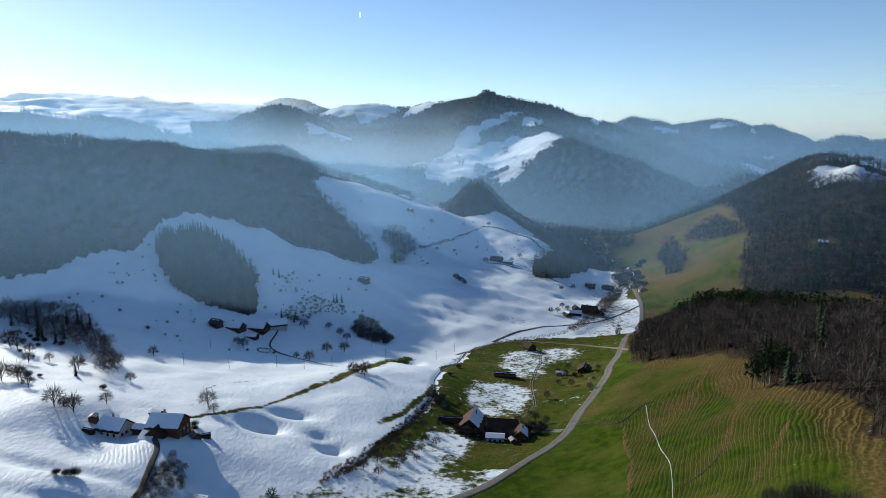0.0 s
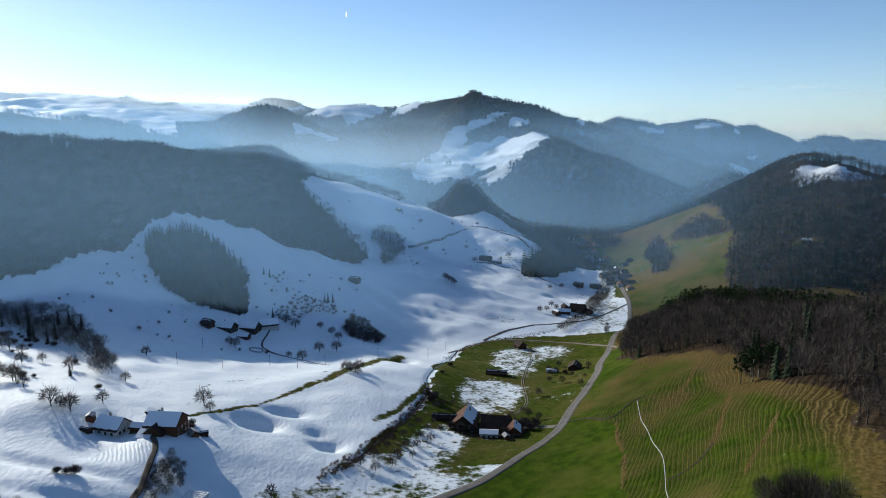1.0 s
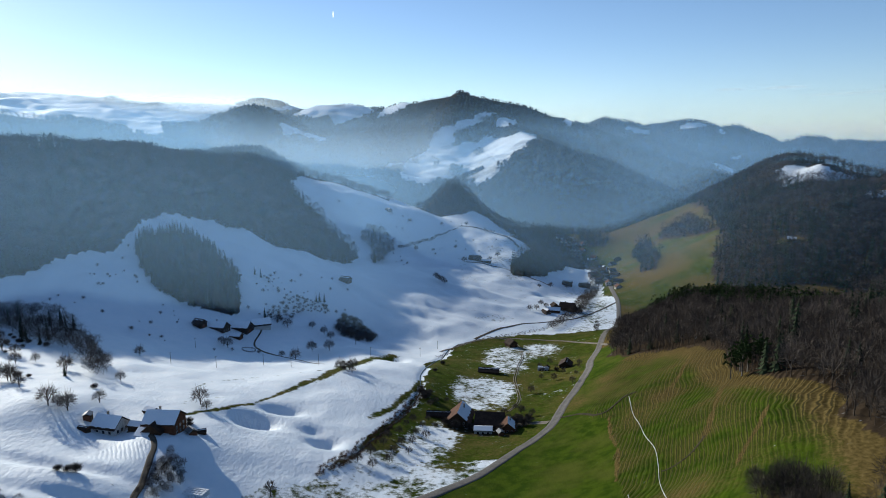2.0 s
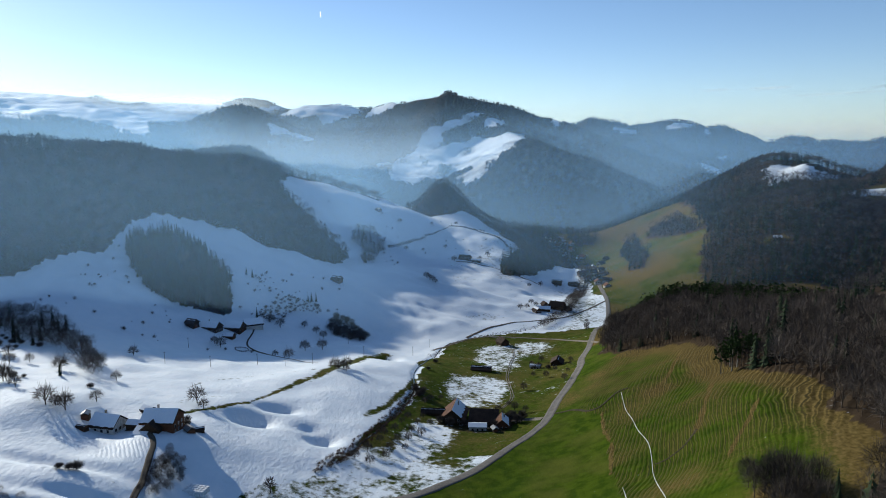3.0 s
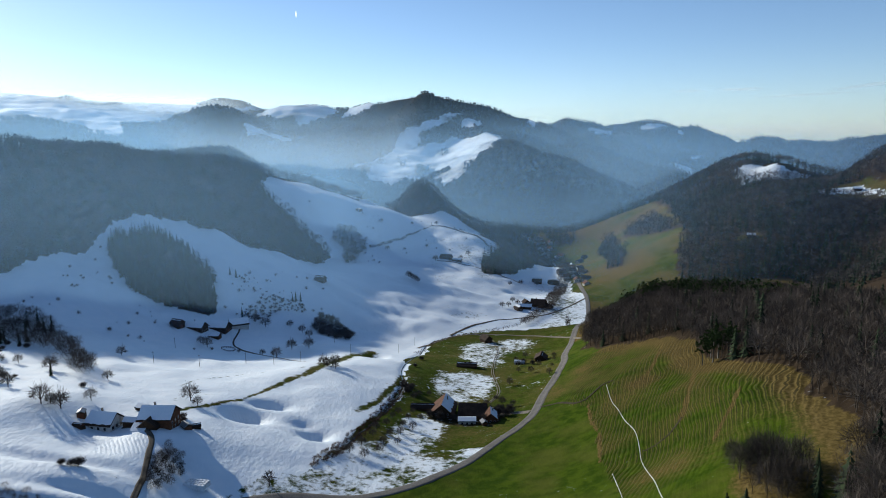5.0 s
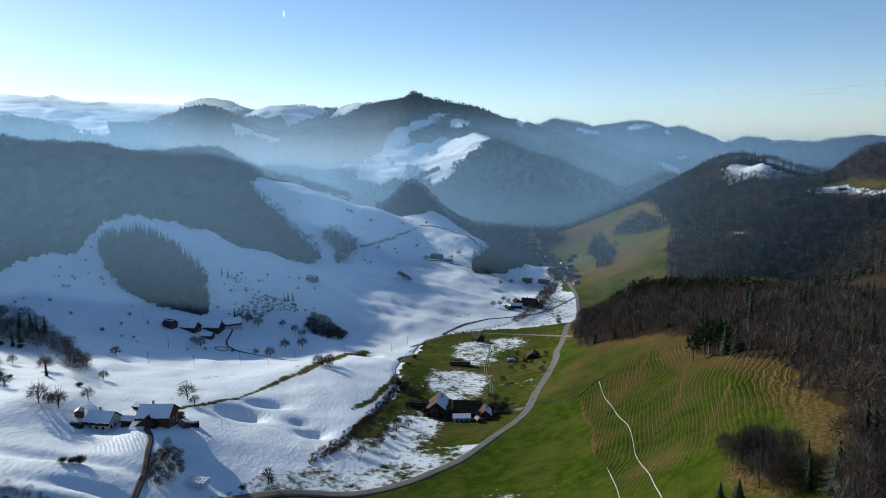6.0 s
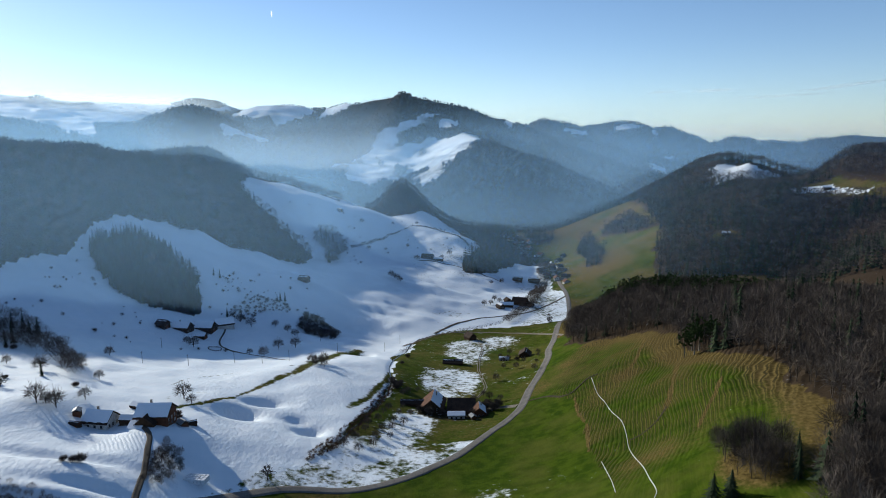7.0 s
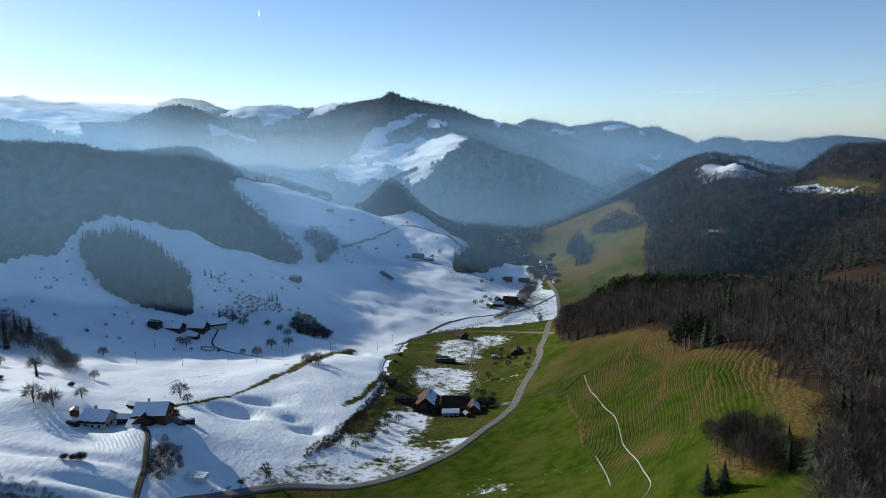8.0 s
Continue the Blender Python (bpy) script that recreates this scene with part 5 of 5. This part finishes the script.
BUSHES = [(-149, 241), (-152, 240), (-147, 243), (-193, 356), (-304, 470), (-300, 474), (-289, 462), (-277, 454), (-271, 452), (-319, 458), (-283, 425), (-239, 363), (-235, 367), (-300, 455), (-318, 470), (-308, 448), (-296, 462), (-322, 458), (-284, 446), (-310, 476), (-6, 446), (-2, 450), (-8, 456), (4, 520), (12, 560), (-66, 474), (-128, 318), (-126, 312), (-240, 420), (-226, 430)]
settle(kinds_of("bush", BUSH_DENSE, STEM, 5.0, 1.1, TWIG, BARK, "leafless brown bush growing through snow", "bush"), BUSHES, "bushes in the snow", (0.6, 1.35))
rb = random.Random(4)
DOTS = [(rb.uniform(x0, x1), rb.uniform(y0, y1)) for x0, x1, y0, y1, n in ((-345, -280, 640, 745, 20), (-180, -90, 690, 800, 26), (-260, -150, 540, 600, 14), (-340, -230, 560, 640, 14), (-150, -20, 1020, 1240, 34), (-192, -150, 650, 760, 20), (20, 150, 1120, 1300, 18)) for _ in range(n)]
DOTS = [p for p in DOTS if not inside(WOOD_PATCH, np.array(p[0]), np.array(p[1])) and not inside(WOOD_WEST, np.array(p[0]), np.array(p[1]))]
settle(kinds_of("shrub", BUSH, STEM, 4.2, 0.95, TWIG, BARK, "low leafless shrub dotted on a shaded snow slope", "bush"), DOTS, "scattered shrubs", (0.5, 1.6))
BIG = [(-4, 441), (-8, 447), (7, 392), (13, 387), (22, 386), (41, 381), (-6, 437), (52, 392), (57, 387), (61, 393), (55, 399), (104, 548), (110, 536)]
settle(kinds_of("large_bush", BUSH_DENSE, STEM, 9.0, 0.9, TWIG, BARK, "large leafless bush beside the farm meadows", "bush"), BIG, "large bushes", (0.8, 1.15))
old = kinds_of("lone_tree", [GNARL], STEM_THICK, 7.5, 1.0, TWIG, BARK, "gnarled old pollard tree on a grass patch beside the road", "tree")
settle(old, [(-76, 265)], "")
SPRUCE_AT = [(-221, 379), (-195, 745), (-188, 743), (-119, 719), (-114, 721), (-122, 715), (-165, 652)]
settle(kinds_of("spruce", SPRUCE_FINE, STEM, 13.0, 0.85, NEEDLE, BARK, "dark green spruce with drooping branches", "tree"), SPRUCE_AT, "single spruces", (0.7, 1.1))
settle(kinds_of("broad_spruce", SPRUCE_FINE, STEM, 11.0, 1.5, NEEDLE, BARK, "broad dark spruce below the thicket", "tree"), [(81, 157), (86, 155)], "broad spruces", (0.9, 1.05))
TALL_AT = [(-92, 1134), (-84, 1140), (-79, 1128), (-86, 1122), (-72, 1136), (-75, 1012), (-64, 1090)]
settle(kinds_of("tall_spruce", SPRUCE_FINE, STEM, 23.0, 0.9, NEEDLE, BARK, "tall dark spruce in a clump on the snowy shoulder", "tree"), TALL_AT, "spruces on the shoulder", (0.75, 1.1))
settle(kinds_of("pine", PINE_FINE, STEM, 20.0, 0.9, PINE, PALE_BARK, "tall green pine at the edge of the pasture", "tree"), [(160, 316), (165, 320), (169, 314), (156, 320), (164, 326), (172, 322)], "pines by the pasture", (0.85, 1.1))

# dark pines along the crest of the hill wood
crest = curve_through([(222, 605), (234, 565), (242, 520), (250, 480), (262, 430)], 9.0)
rp = np.random.default_rng(17)
crest = np.concatenate([crest + rp.normal(0, 5, crest.shape) + (k * 7, 0) for k in (0, 1, 2)])
plant("crest_pines", [tuft_shape(rt, 30, 0.30, 0.42) for _ in range(3)], crest, rp.uniform(16, 21, len(crest)), PINE, "dark green pines along the wooded crest", "pines", (0.85, 1.2), 17)

# brush and tree belts that nobody could count
BELT = [(-352, 505), (-300, 466), (-270, 449), (-248, 445), (-208, 382), (-196, 374), (-200, 392), (-215, 420), (-262, 489), (-301, 528), (-389, 560)]
wood("belt_wood", BELT, 5.0, 0.03, 15.5, 61, True, (), 2.0)
BROOK_BRUSH = [(-62, 288), (-50, 300), (-38, 330), (-26, 366), (-14, 408), (-6, 440), (-10, 446), (-20, 412), (-34, 366), (-46, 332), (-60, 304)]
SLOPE_BRUSH = [(-97, 668), (-90, 698), (-74, 696), (-54, 663), (-55, 638), (-69, 638), (-86, 644)]
ROW_BRUSH = [(-166, 659), (-163, 700), (-142, 719), (-109, 712), (-109, 687), (-135, 682), (-152, 647)]
UPPER_BRUSH = [(5, 590), (30, 652), (76, 703), (141, 750), (143, 744), (78, 694), (34, 644), (12, 588)]
LOWER_BRUSH = [(141, 742), (196, 850), (240, 962), (285, 1080), (315, 1200), (330, 1200), (305, 1075), (262, 960), (214, 846), (150, 738)]
CLUMP_MID = [(-104, 1126), (-96, 1170), (-70, 1176), (-45, 1130), (-50, 1080), (-70, 1005), (-80, 1005), (-82, 1080)]
HEDGE_LINE = [(-40, 1130), (16, 1171), (71, 1242), (74, 1247), (14, 1178), (-44, 1136)]
HEDGE_LINE_B = [(75, 1255), (105, 1258), (160, 1215), (174, 1176), (178, 1177), (164, 1220), (107, 1264), (75, 1260)]
for key, poly, gap, tall, seed, mat in (("brook_brush", BROOK_BRUSH, 2.2, 3.1, 71, RUST), ("slope_brush", SLOPE_BRUSH, 3.6, 8.5, 72, TWIG), ("row_brush", ROW_BRUSH, 5.0, 5.5, 73, TWIG), ("upper_brush", UPPER_BRUSH, 3.0, 3.8, 74, RUST), ("lower_brush", LOWER_BRUSH, 3.4, 9.0, 75, TWIG), ("clump_brush", CLUMP_MID, 4.5, 16.0, 76, TWIG), ("hedge", HEDGE_LINE, 2.2, 4.0, 77, TWIG), ("hedge", HEDGE_LINE_B, 2.2, 4.0, 78, TWIG)):
    spots = scatter(poly, gap, seed, 1.0)
    if len(spots) > 3:
        plant(key, BUSH if key in ("slope_brush", "row_brush", "brook_brush", "hedge") else BARES, spots, np.random.default_rng(seed).uniform(0.6, 1.2, len(spots)) * tall, mat, "leafless brown scrub along the bank" if "hedge" not in key else "dark low hedge across the snow", "scrub", (0.8, 1.3), seed)
LANE_THICKET = [(-124, 240), (-117, 240), (-112, 258), (-115, 274), (-123, 281), (-127, 264)]
CORNER_BRUSH = [(-180, 200), (-144, 190), (-140, 212), (-172, 224)]
for key, poly, gap, low, high, seed in (("lane_thicket", LANE_THICKET, 2.5, 4.0, 7.5, 83), ("corner_brush", CORNER_BRUSH, 2.8, 3.0, 5.5, 84)):
    spots = scatter(poly, gap, seed, 1.0)
    plant(key, FINE_TALL + SOFT, spots, np.random.default_rng(seed).uniform(low, high, len(spots)), TWIG, "dense dark leafless brush beside the lane", "scrub", (0.8, 1.3), seed)
wood("edge_wood", EDGE_WOOD, 3.9, 0.03, 19.0, 88, True, (), 2.0, True, FINE_SLIM)
THICKET = [(102, 189), (109, 186), (113, 172), (111, 156), (102, 148), (94, 151), (91, 162), (95, 176)]
spots = scatter(THICKET, 4.3, 81, 2.5)
middle = spots.mean(0)
inner = np.clip(1 - np.hypot(spots[:, 0] - middle[0], 0.7 * (spots[:, 1] - middle[1])) / 16, 0, 1)
tall = (7.0 + 14.0 * np.sqrt(inner)) * np.random.default_rng(81).uniform(0.88, 1.1, len(spots))
plant("thicket", SOFT, spots, tall, TWIG, "dense thicket of slender bare trees on the pasture", "thicket", (0.75, 1.0), 81)
plant("thicket_stems", STEMS, spots, tall, BARK, "slender grey trunks of the thicket", "tree trunks", (0.5, 0.8), 81)
settle(kinds_of("ivy_tree", SPRUCE_FINE[:1], STEM, 13.0, 0.7, NEEDLE, BARK, "narrow dark evergreen at the rim of the thicket", "tree"), [(107, 153), (104, 148)], "evergreens by the thicket", (0.9, 1.1))


# ---- small things ----
def utility_pole(x, y, tall=9.0):
    root = thing("utility_pole", x, y, rt.uniform(0, 60), "slim weathered wooden power pole standing in snow", "pole", "power poles", 0.0)
    bm = bmesh.new()
    bmesh.ops.create_cone(bm, cap_ends=True, segments=8, radius1=0.17, radius2=0.11, depth=tall + 0.6, matrix=Matrix.Translation((0, 0, tall / 2 - 0.3)))
    part("pole", bm, POLE, root)
    part("crossarm", box(bmesh.new(), -0.8, -0.06, tall - 0.7, 0.8, 0.06, tall - 0.55), POLE, root)
    for s in (-0.7, 0.7):
        bm = bmesh.new()
        bmesh.ops.create_cone(bm, cap_ends=True, segments=6, radius1=0.07, radius2=0.05, depth=0.25, matrix=Matrix.Translation((s, 0, tall - 0.42)))
        part("insulator", bm, RENDER_WALL, root)


for px, py in ((-160, 470), (-131, 494), (-109, 491), (-89, 500), (-8, 590), (-52, 560), (-190, 462), (-200, 545), (10, 640), (-70, 610)):
    utility_pole(px, py)


def wrapped_bales(x, y, turn):
    """White wrapped bales stacked in a block, two high."""
    c, s = math.cos(radians(turn)), math.sin(radians(turn))
    me = None
    for i in range(6):
        for j in range(4):
            for k in range(2):
                if me is None:
                    bm = bmesh.new()
                    bmesh.ops.create_cube(bm, size=1.0, matrix=Matrix.Diagonal((1.55, 1.25, 1.2, 1)))
                    bmesh.ops.bevel(bm, geom=bm.edges[:], offset=0.16, segments=2, affect="EDGES")
                    me = bpy.data.meshes.new("wrapped_bale")
                    bm.to_mesh(me)
                    bm.free()
                    me.materials.append(WRAP)
                u, v = (i - 2.5) * 1.72, (j - 1.5) * 1.42
                bx, by = x + u * c - v * s, y + u * s + v * c
                ob = new("wrapped_bale", me)
                ob.matrix_world = pose(bx, by, float(ground_z(x, y)) + 0.75 + 1.2 * k, 0, 0, turn + rt.uniform(-3, 3))
                tagged(ob, "white plastic-wrapped bale stacked on snow", "bale", "wrapped bales")


wrapped_bales(-105, 255, -18)


def pen(x, y, r):
    """A round fenced pen of posts and rails."""
    root = thing("round_pen", x, y, 0, "dark round wooden pen standing in shaded snow", "pen", "", 0.0)
    n = 22
    for i in range(n):
        a, b = i / n * 2 * math.pi, (i + 1) / n * 2 * math.pi
        p, q = (r * math.cos(a), r * 0.8 * math.sin(a)), (r * math.cos(b), r * 0.8 * math.sin(b))
        zp = float(ground_z(x + p[0], y + p[1])) - root.location.z
        zq = float(ground_z(x + q[0], y + q[1])) - root.location.z
        part("post", box(bmesh.new(), p[0] - 0.1, p[1] - 0.1, zp - 0.4, p[0] + 0.1, p[1] + 0.1, zp + 1.5), TIMBER, root)
        for up in (0.5, 0.9, 1.3):
            bm = bmesh.new()
            va = [bm.verts.new((p[0], p[1], zp + up + d)) for d in (-0.1, 0.1)]
            vb = [bm.verts.new((q[0], q[1], zq + up + d)) for d in (-0.1, 0.1)]
            f = bm.faces.new((va[0], vb[0], vb[1], va[1]))
            bmesh.ops.solidify(bm, geom=[f], thickness=0.08)
            part("rail", bm, TIMBER, root)


pen(-162, 571, 6.0)


# ---- high in the sky ----
def wisp(name, bearing, rise, long, thick, strength, label, category, slope=0.0):
    """A faint streak of cloud, thin at its rim."""
    u, v = np.meshgrid(np.linspace(-1, 1, 25), np.linspace(-1, 1, 9))
    a = np.radians(bearing + u * long)
    h = np.radians(rise + v * thick + slope * u)
    X, Y, Z = 4800 * np.sin(a) * np.cos(h), 4800 * np.cos(a) * np.cos(h), 240 + 4800 * np.sin(h)
    veil = strength * np.clip(1 - u * u, 0, 1) * np.clip(1 - v * v, 0, 1) * (0.75 + 0.25 * ripple(u * 40, v * 10, 9, 51))
    n, k = u.shape
    i = (np.arange(n - 1)[:, None] * k + np.arange(k - 1)).ravel()
    ob = new(name, mesh_from(name, np.stack([X.ravel(), Y.ravel(), Z.ravel()], 1), np.stack([i, i + 1, i + k + 1, i + k], 1), CLOUD, True, (("veil", veil.ravel()),)))
    tagged(ob, label, category, kind="stuff")


for wb, wr, wl, ws, wt in ((25.3, 3.1, 1.3, 0.10, 0.0), (29.2, 3.1, 1.7, 0.16, 0.0), (38.5, 3.1, 3.6, 0.18, 0.35), (34.0, 2.5, 4.5, 0.10, 0.1)):
    wisp("cirrus", wb, wr, wl, 0.16, ws * 1.6, "faint thin streak of high cloud", "cloud", wt)
wisp("vapour_trail", -6.5, 9.75, 0.07, 0.28, 0.75, "short white vapour trail in blue sky", "vapour trail")
